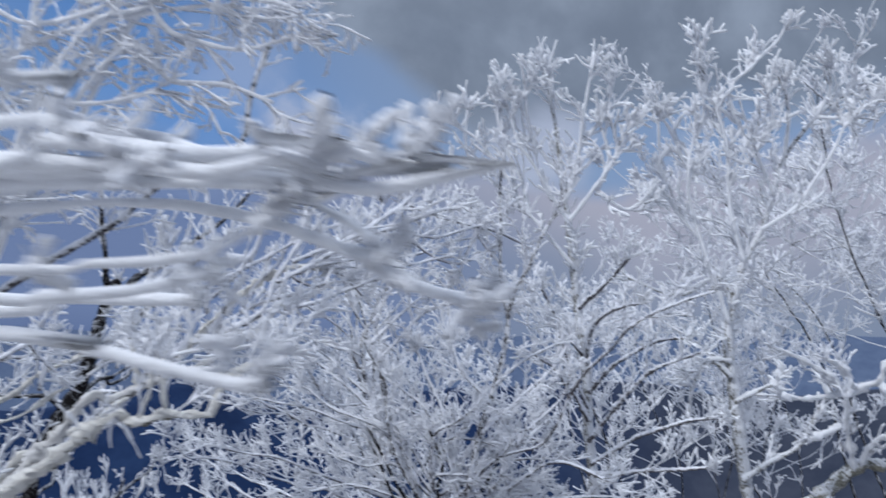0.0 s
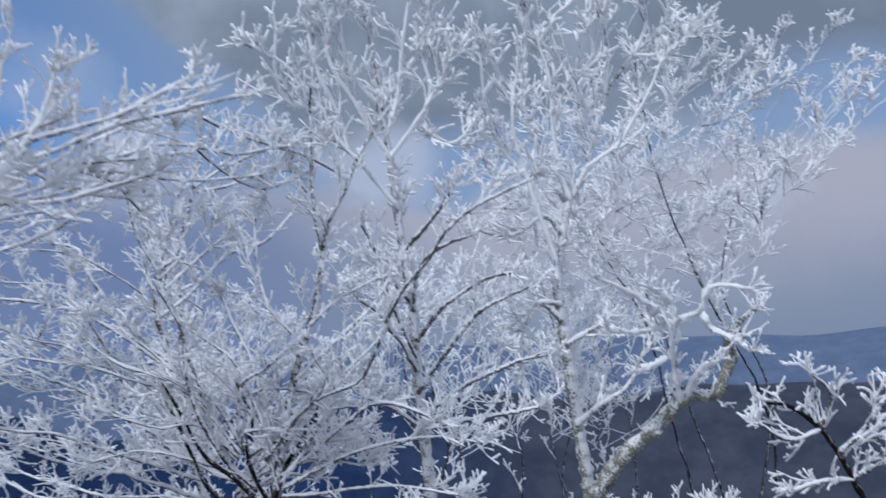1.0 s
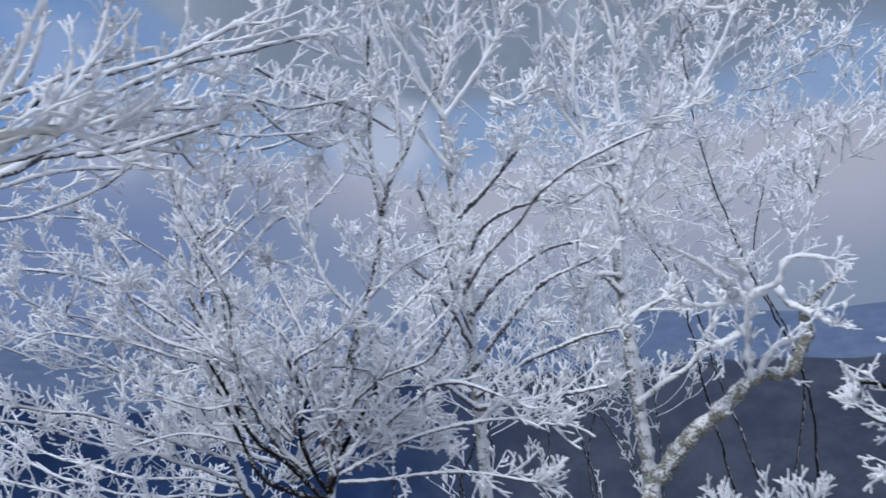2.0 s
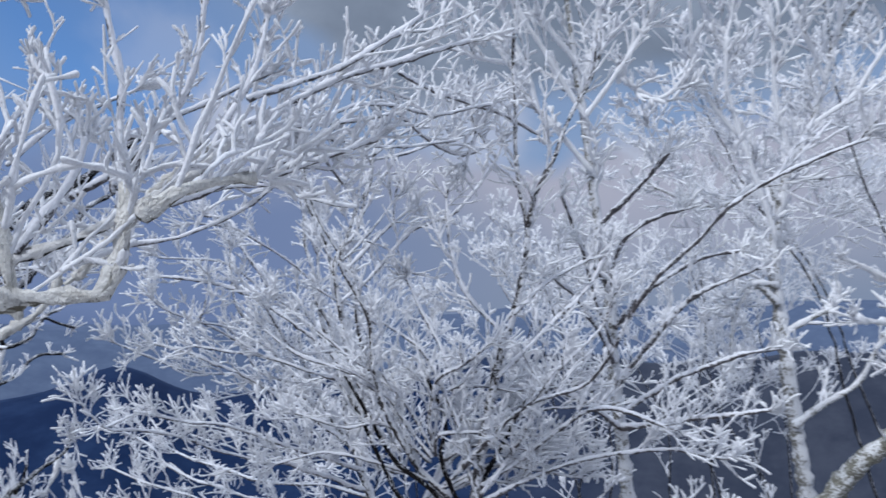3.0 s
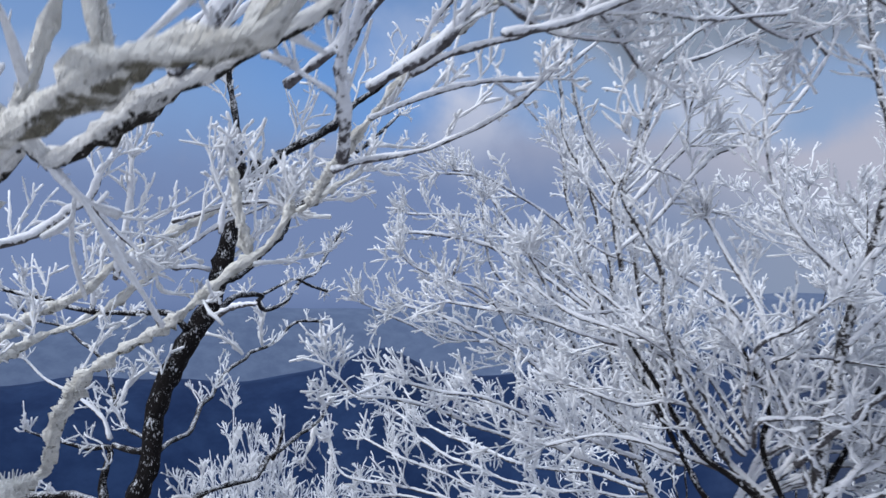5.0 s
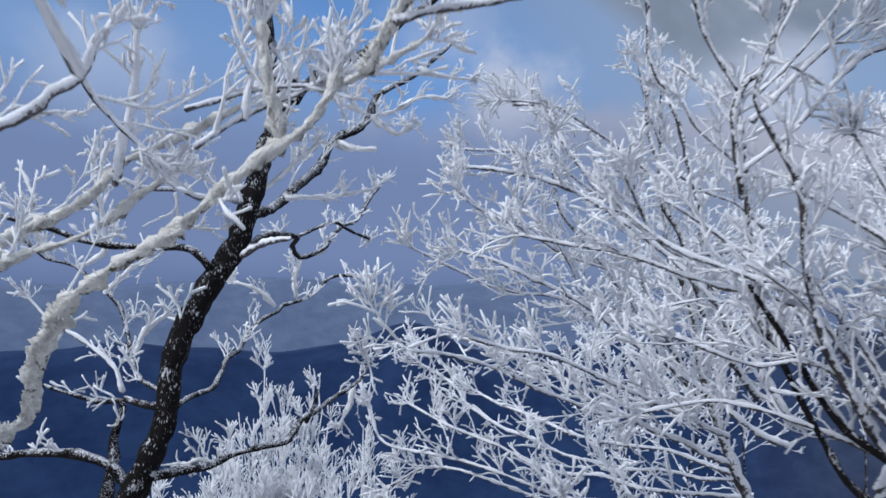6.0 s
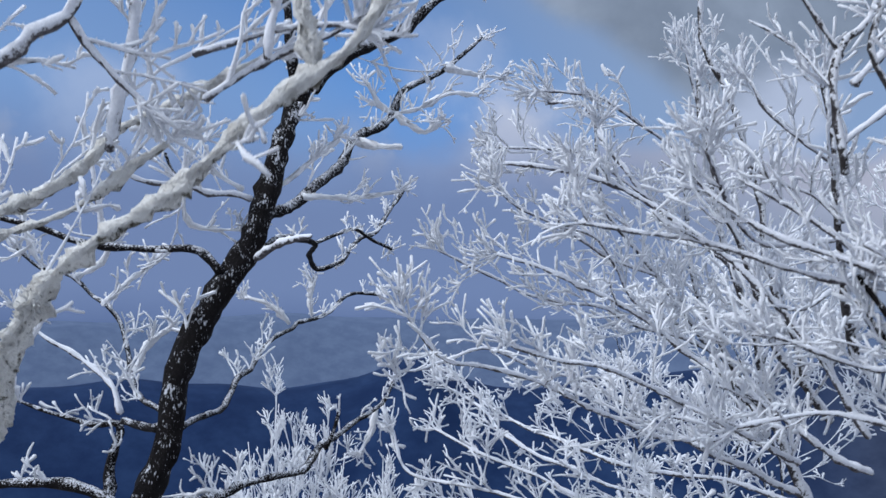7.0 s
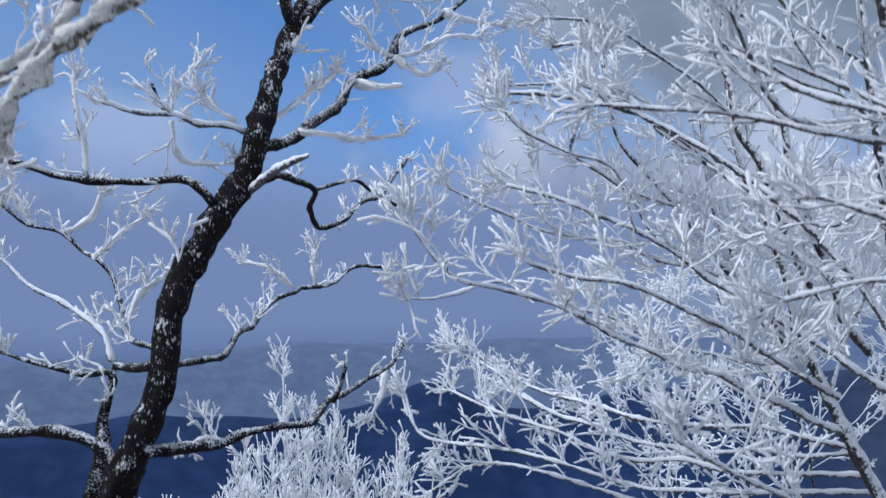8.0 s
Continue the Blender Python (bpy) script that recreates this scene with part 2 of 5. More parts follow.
def sprout(pts, rad, count, span, length, angle, n, thick, up=0.0, wild=0.22, taper=0.6, lift=0.0):
    """Side shoots on many paths: returns their points (m, n, 3) and radii (m, n)."""
    m, k, _ = pts.shape
    own = np.repeat(np.arange(m), count)
    total = len(own)
    s = rng.uniform(span[0], span[1], total) * (k - 1)
    i = np.clip(s.astype(int), 0, k - 2)
    f = (s - i)[:, None]
    start = pts[own, i] * (1 - f) + pts[own, i + 1] * f
    tan = unit(pts[own, i + 1] - pts[own, i])
    side = rng.normal(0, 1, (total, 3)) + np.array([0, 0, lift])
    side = unit(side - (side * tan).sum(1, keepdims=True) * tan)
    th = np.radians(rng.uniform(angle[0], angle[1], total))[:, None]
    d = unit(tan * np.cos(th) + side * np.sin(th) + np.array([0, 0, up]))
    ln = rng.uniform(length[0], length[1], total) * (1.12 - 0.55 * s / (k - 1))
    stepv = (ln / (n - 1))[:, None]
    out = [start]
    for _ in range(n - 1):
        out.append(out[-1] + d * stepv)
        d = unit(d + rng.normal(0, wild, (total, 3)) + np.array([0, 0, up * 0.35]))
    r = thick * rng.uniform(0.75, 1.25, (total, 1)) * np.linspace(1, taper, n)[None] * np.clip(1 + rng.normal(0, 0.24, (total, n)), 0.6, 1.7)
    return np.stack(out, 1), r


def part(name, mesh, parent, label="", kind=""):
    ob = new(name, mesh)
    ob.parent = parent
    return tagged(ob, label, kind=kind)


def ground_height(x, y):
    """The ridge top, falling away ahead into the valley, with ranges beyond."""
    x, y = np.asarray(x, float), np.asarray(y, float)
    r = np.hypot(x, y)
    ahead = 0.98 * y - 0.18 * x
    drop = np.maximum(ahead - 2.6, 0)
    back = np.maximum(-y - 5.0, 0)
    z = -0.20 * drop**1.35 - 0.12 * back**1.2
    z = np.maximum(z, -380.0)
    bearing = np.arctan2(x, y)
    wave = 0.5 * np.sin(4.3 * bearing + 1.0) + 0.3 * np.sin(9.7 * bearing + 2.1) + 0.16 * np.sin(21.0 * bearing) + 0.07 * np.sin(53.0 * bearing + 1.0)
    wave2 = 0.5 * np.sin(3.1 * bearing + 2.6) + 0.3 * np.sin(7.9 * bearing + 0.4) + 0.15 * np.sin(19.0 * bearing + 1.3) + 0.08 * np.sin(47.0 * bearing)
    hill = 62 * np.exp(-(((bearing + 0.46) / 0.075) ** 2))
    spur = np.exp(-((r - 1500) / 420) ** 2) * (372 + 40 * wave + hill)
    range_ = np.exp(-((r - 3900) / 700) ** 2) * (600 + 60 * wave2)
    far = np.clip((r - 350) / 600, 0, 1)
    return z * (1 - far) + far * (-400 + spur + range_)


# ---- ground ----
radii = np.concatenate([[0.02], np.geomspace(0.4, 4700, 200)])
turns = np.linspace(0, 2 * np.pi, 360, endpoint=False)
gx, gy = radii[:, None] * np.sin(turns), radii[:, None] * np.cos(turns)
gz = ground_height(gx, gy) + 0.03 * np.sin(gx * 3.1) * np.cos(gy * 2.7)
gi, gj = np.meshgrid(np.arange(len(radii) - 1), np.arange(360), indexing="ij")
g2 = (gj + 1) % 360
gq = np.stack([gi * 360 + gj, (gi + 1) * 360 + gj, (gi + 1) * 360 + g2, gi * 360 + g2], -1).reshape(-1, 4)
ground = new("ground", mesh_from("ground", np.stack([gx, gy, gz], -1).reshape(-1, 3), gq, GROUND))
tagged(ground, "frosted ridge ground falling to dark wooded mountains with haze painted into their colour", "ground", kind="structure")

# ---- trees ----
BARKS = {"trunk": None, "dark": DARK_LIMB, "rimed": LIMB_RIME, "rime": RIME_THICK, "ridged": RIME_NEAR, "frost": RIME, "pale": RIME, "stem": STEM_BARK, "bare": DARK_BARK, "grey": GREY_BARK}


def tree(name, x, y, label, bark=LIMB_RIME, fine=1.0, size=1.0, sides=5, group="", thick=1.0, twig=TWIG_RIME, branch=BRANCHLET):
    z = float(ground_height(x, y))
    root = tagged(new(name), label, "tree", group)
    root.location = (x, y, z)
    bpy.context.view_layer.update()
    return {"root": root, "at": np.array([x, y, z]), "bark": bark, "fine": fine, "size": size, "sides": sides, "thick": thick, "twig": twig, "branch": branch}


def limb(tr, kind, *ctrl, shoots=9.0, long=(0.22, 0.60), up=0.09, from_s=0.12, thick=None, levels=3, lift=0.45, spread=(20, 52), forks=4, buds=1, tip=1.0):
    """One limb through control rows (x, y, z, r), with its rimed shoots as a part of its own."""
    gap = 0.014 if kind in ("rime", "ridged") else 0.022 if kind in ("rimed", "frost") else 0.03
    rows = smooth_path(ctrl, gap)
    thick = thick or tr["thick"]
    if kind == "trunk":
        foot = np.array([[*tr["at"], rows[0, 3] * 1.25]])
        low = foot + np.linspace(0, 1, 12, endpoint=False)[:, None] ** 1.3 * (rows[0] - foot)
        rows = np.concatenate([low - np.array([0, 0, 0.06, 0]) * (np.arange(12) == 0)[:, None], rows])
    elif len(rows) > 8:
        # the wood grows in short, slightly crooked lengths
        knots = max(3, int(len(rows) * gap / 0.13))
        bend = rng.normal(0, 0.005 if kind in ("rime", "ridged") else 0.008, (knots, 3))
        bend[0] = bend[-1] = 0
        for axis in range(3):
            rows[:, axis] += np.interp(np.linspace(0, knots - 1, len(rows)), np.arange(knots), bend[:, axis])
    sz = tr["size"]
    line = rows[:, :3] - tr["at"]
    crusted = kind in ("rime", "ridged", "frost")
    r = rows[:, 3] * (1 + 0.09 * np.sin(np.arange(len(rows)) * 1.7 + rng.uniform(0, 6)) + rng.normal(0, 0.07, len(rows)))
    if crusted or kind == "rimed":
        lumps = np.convolve(np.abs(rng.normal(0, 0.85 if crusted else 0.36, len(rows) + 2)), np.ones(3) / 3, "valid")
        r = r * (0.50 + lumps if crusted else 0.85 + lumps)
    mat = tr["bark"] if kind == "trunk" else BARKS[kind]
    sides = 16 if kind == "trunk" else 14 if crusted else 8
    rough = 0.34 if crusted else 0.17 if kind == "rimed" else 0.10
    wood = part("trunk" if kind == "trunk" else "limb", mesh_from("limb", *tubes(line[None], r[None], sides, rough, heel=True), mat), tr["root"])
    span = np.linalg.norm(np.diff(line, axis=0), axis=1).sum()
    if crusted:
        # feathers of rime standing off the wood, longest to windward
        pc, rc = sprout(line[None], r[None], int(span * (700 if kind == "frost" else 1500)), (0.0, 1.0), (0.9, 1.75), (55, 90), 2, 1.0, 0.0, 0.1, 0.5)
        at = pc[:, :1]
        toward = unit(pc[:, 1] - pc[:, 0])
        windward = 0.82 + 0.25 * (toward @ np.array(WIND))
        order = np.argsort(line @ np.ones(3))
        near_r = np.interp(at[:, 0] @ np.ones(3), (line @ np.ones(3))[order], r[order])
        pc = at + (pc - at) * (near_r * windward)[:, None, None]
        rc = rc * np.clip(near_r, 0.003, 0.014)[:, None] * 0.20
        part("rime_crust", mesh_from("rime_crust", *tubes(pc, rc, 3, tip=False), RIME_WARM if kind in ("rime", "ridged") else RIME), wood, "crust of white rime feathers", "stuff")
    if shoots <= 0:
        return wood
    fs = max(from_s, 0.45) if kind == "trunk" else from_s
    count = max(3, int(span * (1 - fs) * shoots * tr["fine"]))
    k = tr["sides"]
    p1, r1 = sprout(line[None], r[None], count, (fs, 1.0), (long[0] * sz, long[1] * sz), spread, 7, 0.0046 * thick, up, 0.16, 0.80, lift)
    # the limb ends in a fan of shoots
    pe, re = sprout(line[None, -4:], r[None, -4:], 3, (0.6, 1.0), (0.5 * long[0] * sz, 0.45 * long[1] * sz), (12, 38), 7, 0.0046 * thick, up * 0.6, 0.12, 0.85)
    p1, r1 = np.concatenate([p1, pe]), np.concatenate([r1, re])
    # upright prongs, forked near their blunt tips
    p2, r2 = sprout(p1, r1, forks, (0.08, 0.9), (0.05 * sz * tip, 0.20 * sz * tip), (26, 60), 5, 0.0046 * thick, up, 0.20, 0.95, lift)
    p3, r3 = sprout(p2, r2, buds, (0.2, 0.8), (0.028 * sz * tip, 0.080 * sz * tip), (30, 65), 3, 0.0046 * thick, up, 0.18, 1.05, lift * 0.6)
    part("branchlet", mesh_from("branchlets", *tubes(p1, r1, k), tr["branch"]), wood, "thin branchlets white above and bare below", "stuff")
    sprays = [tubes(p2, r2, 4, 0.22), tubes(p3, r3, 4, 0.22)][:levels - 1]
    if k > 4:
        # short needles of rime make the twigs rough
        for pts, rad, many in ((p1, r1, 14), (p2, r2, 7), (p3, r3, 3))[:levels]:
            sprays.append(tubes(*sprout(pts, rad, many, (0.0, 1.0), (0.0105 * thick, 0.0175 * thick), (35, 80), 2, 0.0014 * thick, 0.0, 0.1, 0.5), 3, tip=False))
    part("spray", mesh_from("twigs", *joined(sprays), tr["twig"]), wood, "white rime-coated twigs", "stuff")
    return wood


stubby = dict(long=(0.05, 0.17), tip=0.62, up=0.08, lift=0.7, thick=0.72, forks=3)
twiggy = dict(long=(0.08, 0.28), tip=0.7, up=0.08, lift=0.7, thick=0.75, forks=3)
near_shoots = dict(long=(0.08, 0.32), tip=0.7, up=0.07, thick=0.8, lift=0.7, forks=3)
spiky = dict(long=(0.12, 0.36), tip=0.8, up=0.09, lift=0.5, thick=0.74, forks=5, spread=(25, 60))
crown = dict(shoots=13.0, long=(0.12, 0.34), up=0.11, tip=0.9, spread=(16, 42), forks=4, thick=1.45)
low_arms = dict(shoots=7.5, long=(0.10, 0.30), tip=0.75, up=0.10, thick=1.0, forks=4)
sparse = dict(shoots=9.0, long=(0.06, 0.24), tip=0.8, up=0.10, forks=3)
high_shoots = dict(shoots=13.0, long=(0.16, 0.42), up=-0.06, thick=0.72, from_s=0.2, lift=-0.2, tip=0.8, forks=3)
antler = dict(long=(0.12, 0.36), tip=0.85, up=0.08, lift=0.5, thick=0.76, forks=6, spread=(25, 62))
finger_shoots = dict(shoots=4.0, long=(0.03, 0.09), up=0.05, thick=0.8, from_s=0.3, lift=0.5, tip=0.3, levels=2, forks=2, spread=(15, 40))

dark_tree = tree("dark_tree", -2.86, 3.00, "leaning dark-barked tree flecked and fringed with white rime", DARK_BARK, 1.0)
limb(dark_tree, "trunk", (-2.70, 2.97, 0.77, 0.0427), (-2.64, 2.97, 0.90, 0.0412), (-2.59, 2.99, 1.02, 0.0402), (-2.57, 3.01, 1.14, 0.0393), (-2.58, 3.03, 1.26, 0.0387), (-2.56, 3.07, 1.39, 0.0396), (-2.53, 3.12, 1.50, 0.0405), (-2.49, 3.19, 1.64, 0.0401), (-2.46, 3.24, 1.78, 0.0376), (-2.45, 3.29, 1.96, 0.0336), (-2.45, 3.37, 2.14, 0.0313), (-2.43, 3.45, 2.33, 0.0306), shoots=2.0, long=(0.05, 0.16))
limb(dark_tree, "dark", (-2.36, 3.37, 2.23, 0.0211), (-2.32, 3.43, 2.32, 0.0202), (-2.23, 3.51, 2.41, 0.0192), (-2.12, 3.60, 2.50, 0.0182), (-2.04, 3.68, 2.62, 0.0151), (-1.91, 3.77, 2.77, 0.0119), (-1.76, 3.86, 2.97, 0.0085))
limb(dark_tree, "dark", (-2.40, 3.35, 2.22, 0.0211), (-2.42, 3.32, 2.34, 0.0182), (-2.42, 3.30, 2.49, 0.0153), (-2.43, 3.27, 2.66, 0.0124), (-2.43, 3.23, 2.83, 0.0096))
limb(dark_tree, "dark", (-2.46, 3.27, 1.79, 0.0208), (-2.44, 3.38, 1.84, 0.0198), (-2.43, 3.53, 1.95, 0.0191), (-2.43, 3.68, 2.06, 0.0182), (-2.42, 3.77, 2.17, 0.0178), (-2.37, 3.94, 2.31, 0.0177), (-2.35, 3.98, 2.42, 0.0157), (-2.30, 4.15, 2.53, 0.0130), (-2.24, 4.27, 2.64, 0.0109), (-2.17, 4.44, 2.81, 0.0076), shoots=5.0, **twiggy)
limb(dark_tree, "frost", (-2.36, 3.94, 2.32, 0.0088), (-2.28, 4.01, 2.35, 0.0086), (-2.19, 4.08, 2.42, 0.0083), (-2.08, 4.16, 2.43, 0.0080), shoots=14.0, **stubby)
limb(dark_tree, "frost", (-2.35, 3.94, 2.32, 0.0088), (-2.31, 3.97, 2.27, 0.0085), (-2.25, 4.00, 2.24, 0.0081), (-2.20, 4.02, 2.29, 0.0077), shoots=16.0, **stubby)
limb(dark_tree, "frost", (-2.36, 3.94, 2.32, 0.0088), (-2.40, 3.89, 2.35, 0.0082), (-2.42, 3.83, 2.42, 0.0076), shoots=6.0, **stubby)
limb(dark_tree, "frost", (-2.25, 4.22, 2.60, 0.0096), (-2.17, 4.34, 2.60, 0.0092), (-2.08, 4.46, 2.61, 0.0088), shoots=14.0, **stubby)
limb(dark_tree, "frost", (-2.43, 3.77, 2.17, 0.0084), (-2.35, 3.78, 2.14, 0.0073), (-2.25, 3.80, 2.13, 0.0062), shoots=0)
limb(dark_tree, "frost", (-2.43, 3.43, 1.88, 0.0074), (-2.39, 3.59, 1.91, 0.0074), (-2.39, 3.74, 1.94, 0.0075), (-2.31, 3.92, 1.99, 0.0075), shoots=7.0, **stubby)
limb(dark_tree, "frost", (-2.46, 3.31, 1.88, 0.0080), (-2.42, 3.38, 1.95, 0.0076), (-2.39, 3.46, 2.03, 0.0072), (-2.36, 3.53, 2.10, 0.0067), shoots=22.0, **stubby)
limb(dark_tree, "dark", (-2.47, 3.23, 1.65, 0.0152), (-2.47, 3.33, 1.71, 0.0124), (-2.53, 3.52, 1.76, 0.0115), (-2.58, 3.72, 1.77, 0.0113), (-2.71, 3.89, 1.75, 0.0110), (-2.79, 4.08, 1.73, 0.0118), (-2.77, 4.19, 1.77, 0.0109), (-2.80, 4.38, 1.87, 0.0103), (-2.83, 4.68, 2.02, 0.0112), (-2.89, 4.95, 2.20, 0.0106), (-2.91, 5.09, 2.30, 0.0094), shoots=7.0, **stubby)
limb(dark_tree, "rimed", (-2.47, 3.21, 1.63, 0.0134), (-2.36, 3.19, 1.67, 0.0114), (-2.27, 3.16, 1.68, 0.0095), (-2.19, 3.13, 1.68, 0.0077), shoots=0)
limb(dark_tree, "dark", (-2.57, 3.72, 1.77, 0.0082), (-2.56, 3.86, 1.82, 0.0081), (-2.56, 3.99, 1.86, 0.0079), (-2.57, 4.13, 1.84, 0.0076), (-2.55, 4.28, 1.82, 0.0073), shoots=5.0, **stubby)
limb(dark_tree, "dark", (-2.55, 3.03, 1.13, 0.0106), (-2.61, 3.16, 1.15, 0.0105), (-2.73, 3.43, 1.17, 0.0110), (-2.82, 3.59, 1.26, 0.0109), (-2.89, 3.77, 1.33, 0.0107), (-2.93, 3.96, 1.42, 0.0103), (-2.98, 4.15, 1.49, 0.0097), (-3.08, 4.54, 1.55, 0.0098), (-3.12, 4.83, 1.68, 0.0097), (-3.06, 5.08, 1.70, 0.0093), shoots=6.0, **stubby)
limb(dark_tree, "frost", (-2.99, 4.14, 1.49, 0.0097), (-3.06, 4.10, 1.57, 0.0091), (-3.16, 4.04, 1.61, 0.0085), shoots=10.0, **stubby)
limb(dark_tree, "frost", (-3.07, 4.43, 1.54, 0.0093), (-3.07, 4.41, 1.64, 0.0089), (-3.05, 4.41, 1.72, 0.0085), shoots=5.0, **stubby)
limb(dark_tree, "dark", (-2.60, 2.98, 0.91, 0.0177), (-2.58, 3.11, 0.90, 0.0155), (-2.56, 3.23, 0.90, 0.0146), (-2.55, 3.32, 0.92, 0.0134), (-2.51, 3.41, 0.93, 0.0121), (-2.52, 3.57, 0.95, 0.0120), (-2.55, 3.77, 1.01, 0.0119), (-2.56, 3.98, 1.07, 0.0107), (-2.55, 4.19, 1.14, 0.0091), (-2.54, 4.29, 1.23, 0.0071), shoots=2.5, from_s=0.5, **stubby)
limb(dark_tree, "dark", (-2.49, 3.69, 1.01, 0.0096), (-2.47, 3.71, 1.07, 0.0077), (-2.46, 3.73, 1.14, 0.0059), shoots=0)
limb(dark_tree, "frost", (-2.57, 4.19, 1.12, 0.0080), (-2.60, 4.19, 1.02, 0.0074), (-2.66, 4.19, 0.92, 0.0068), shoots=5.0, **stubby)
limb(dark_tree, "frost", (-2.56, 3.23, 0.91, 0.0081), (-2.60, 3.20, 0.93, 0.0065), (-2.64, 3.19, 0.91, 0.0049), shoots=20.0, **stubby)
limb(dark_tree, "dark", (-2.51, 3.12, 1.59, 0.0146), (-2.55, 3.09, 1.64, 0.0137), (-2.59, 3.06, 1.66, 0.0127), (-2.69, 3.02, 1.66, 0.0118), (-2.82, 2.95, 1.67, 0.0109), (-2.92, 2.90, 1.69, 0.0100), (-3.00, 2.86, 1.72, 0.0090), (-3.13, 2.79, 1.76, 0.0081), shoots=4.0, **twiggy)
limb(dark_tree, "rimed", (-2.83, 2.95, 1.68, 0.0089), (-2.82, 2.94, 1.76, 0.0081), (-2.82, 2.91, 1.87, 0.0073), (-2.83, 2.89, 1.96, 0.0065), shoots=5.0, **stubby)
limb(dark_tree, "rimed", (-2.50, 3.24, 1.84, 0.0112), (-2.53, 3.19, 1.85, 0.0103), (-2.58, 3.13, 1.84, 0.0093), (-2.62, 3.08, 1.86, 0.0083), (-2.69, 3.01, 1.86, 0.0074), (-2.76, 2.94, 1.89, 0.0065), shoots=6.0, **stubby)
limb(dark_tree, "frost", (-2.66, 3.10, 1.88, 0.0068), (-2.64, 3.09, 1.95, 0.0062), (-2.58, 3.11, 2.02, 0.0056), shoots=4.0, **stubby)
limb(dark_tree, "dark", (-2.67, 3.09, 1.89, 0.0068), (-2.69, 3.08, 1.92, 0.0059), (-2.70, 3.06, 1.97, 0.0051), shoots=0)
limb(dark_tree, "frost", (-2.66, 3.10, 1.86, 0.0059), (-2.66, 3.14, 1.77, 0.0057), (-2.63, 3.18, 1.74, 0.0054), (-2.53, 3.24, 1.74, 0.0052), shoots=6.0, **stubby)
limb(dark_tree, "frost", (-2.52, 3.22, 1.87, 0.0069), (-2.55, 3.15, 1.90, 0.0062), (-2.54, 3.09, 1.92, 0.0055), shoots=14.0, **stubby)
limb(dark_tree, "dark", (-2.56, 3.01, 1.16, 0.0091), (-2.64, 3.02, 1.19, 0.0085), (-2.85, 3.14, 1.24, 0.0085), (-3.02, 3.26, 1.35, 0.0083), (-3.16, 3.30, 1.50, 0.0081), (-3.27, 3.32, 1.57, 0.0080), (-3.32, 3.28, 1.63, 0.0070), (-3.43, 3.23, 1.66, 0.0064), (-3.51, 3.17, 1.73, 0.0060), shoots=11.0, **stubby)
limb(dark_tree, "frost", (-2.92, 3.20, 1.29, 0.0080), (-2.91, 3.25, 1.37, 0.0072), (-2.87, 3.31, 1.44, 0.0064), shoots=8.0, **stubby)
limb(dark_tree, "frost", (-3.32, 3.28, 1.63, 0.0089), (-3.24, 3.31, 1.69, 0.0080), (-3.20, 3.32, 1.77, 0.0070), shoots=14.0, **stubby)
limb(dark_tree, "frost", (-3.17, 3.27, 1.52, 0.0086), (-3.11, 3.33, 1.61, 0.0078), (-3.07, 3.39, 1.67, 0.0070), shoots=14.0, **stubby)
limb(dark_tree, "frost", (-3.43, 3.23, 1.66, 0.0080), (-3.47, 3.19, 1.74, 0.0075), (-3.48, 3.16, 1.86, 0.0070), shoots=10.0, **stubby)
limb(dark_tree, "dark", (-2.92, 3.09, 0.74, 0.0243), (-2.91, 3.09, 0.84, 0.0212), (-2.90, 3.09, 0.93, 0.0180), (-2.90, 3.09, 1.00, 0.0148), (-2.88, 3.10, 1.08, 0.0133), (-2.87, 3.10, 1.14, 0.0117), (-2.96, 3.08, 1.12, 0.0101), (-3.07, 3.04, 1.14, 0.0067), (-3.20, 2.98, 1.20, 0.0051), shoots=9.0, from_s=0.3, **stubby)
limb(dark_tree, "dark", (-2.60, 2.99, 1.13, 0.0136), (-2.71, 3.03, 1.13, 0.0125), (-2.81, 3.06, 1.14, 0.0113), shoots=0)
limb(dark_tree, "rimed", (-2.86, 3.09, 1.16, 0.0083), (-2.90, 3.09, 1.24, 0.0077), (-2.98, 3.08, 1.30, 0.0071), (-3.07, 3.06, 1.35, 0.0065), (-3.17, 3.03, 1.40, 0.0059), (-3.26, 3.00, 1.50, 0.0053), shoots=6.0, **stubby)
limb(dark_tree, "dark", (-2.70, 3.01, 0.83, 0.0181), (-2.75, 2.98, 0.91, 0.0167), (-2.83, 2.94, 0.95, 0.0168), (-2.92, 2.91, 0.96, 0.0153), (-3.03, 2.87, 0.96, 0.0139), (-3.16, 2.82, 0.95, 0.0124), shoots=2.0, **stubby)
near_tree = tree("near_tree", -2.35, 1.25, "tree with thick white rime crusted along its lichened branches", RIME_NEAR, 1.0)
limb(near_tree, "trunk", (-2.30, 1.32, 0.5, 0.06), (-2.15, 1.45, 0.85, 0.05), (-1.98, 1.62, 1.1, 0.036), (-1.85, 1.75, 1.3, 0.02), shoots=0)
limb(near_tree, "rime", (-1.98, 1.62, 1.10, 0.030), (-2.19, 2.17, 1.18, 0.0135), (-2.10, 2.14, 1.31, 0.0130), (-2.04, 2.12, 1.38, 0.0126), (-1.98, 2.11, 1.44, 0.0117), (-1.87, 2.10, 1.48, 0.0112), (-1.79, 2.10, 1.52, 0.0109), (-1.64, 2.09, 1.59, 0.0103), (-1.55, 2.10, 1.65, 0.0101), (-1.49, 2.12, 1.70, 0.0094), (-1.44, 2.13, 1.73, 0.0088), (-1.41, 2.15, 1.79, 0.0075), (-1.41, 2.18, 1.86, 0.0063), shoots=3.0, **near_shoots)
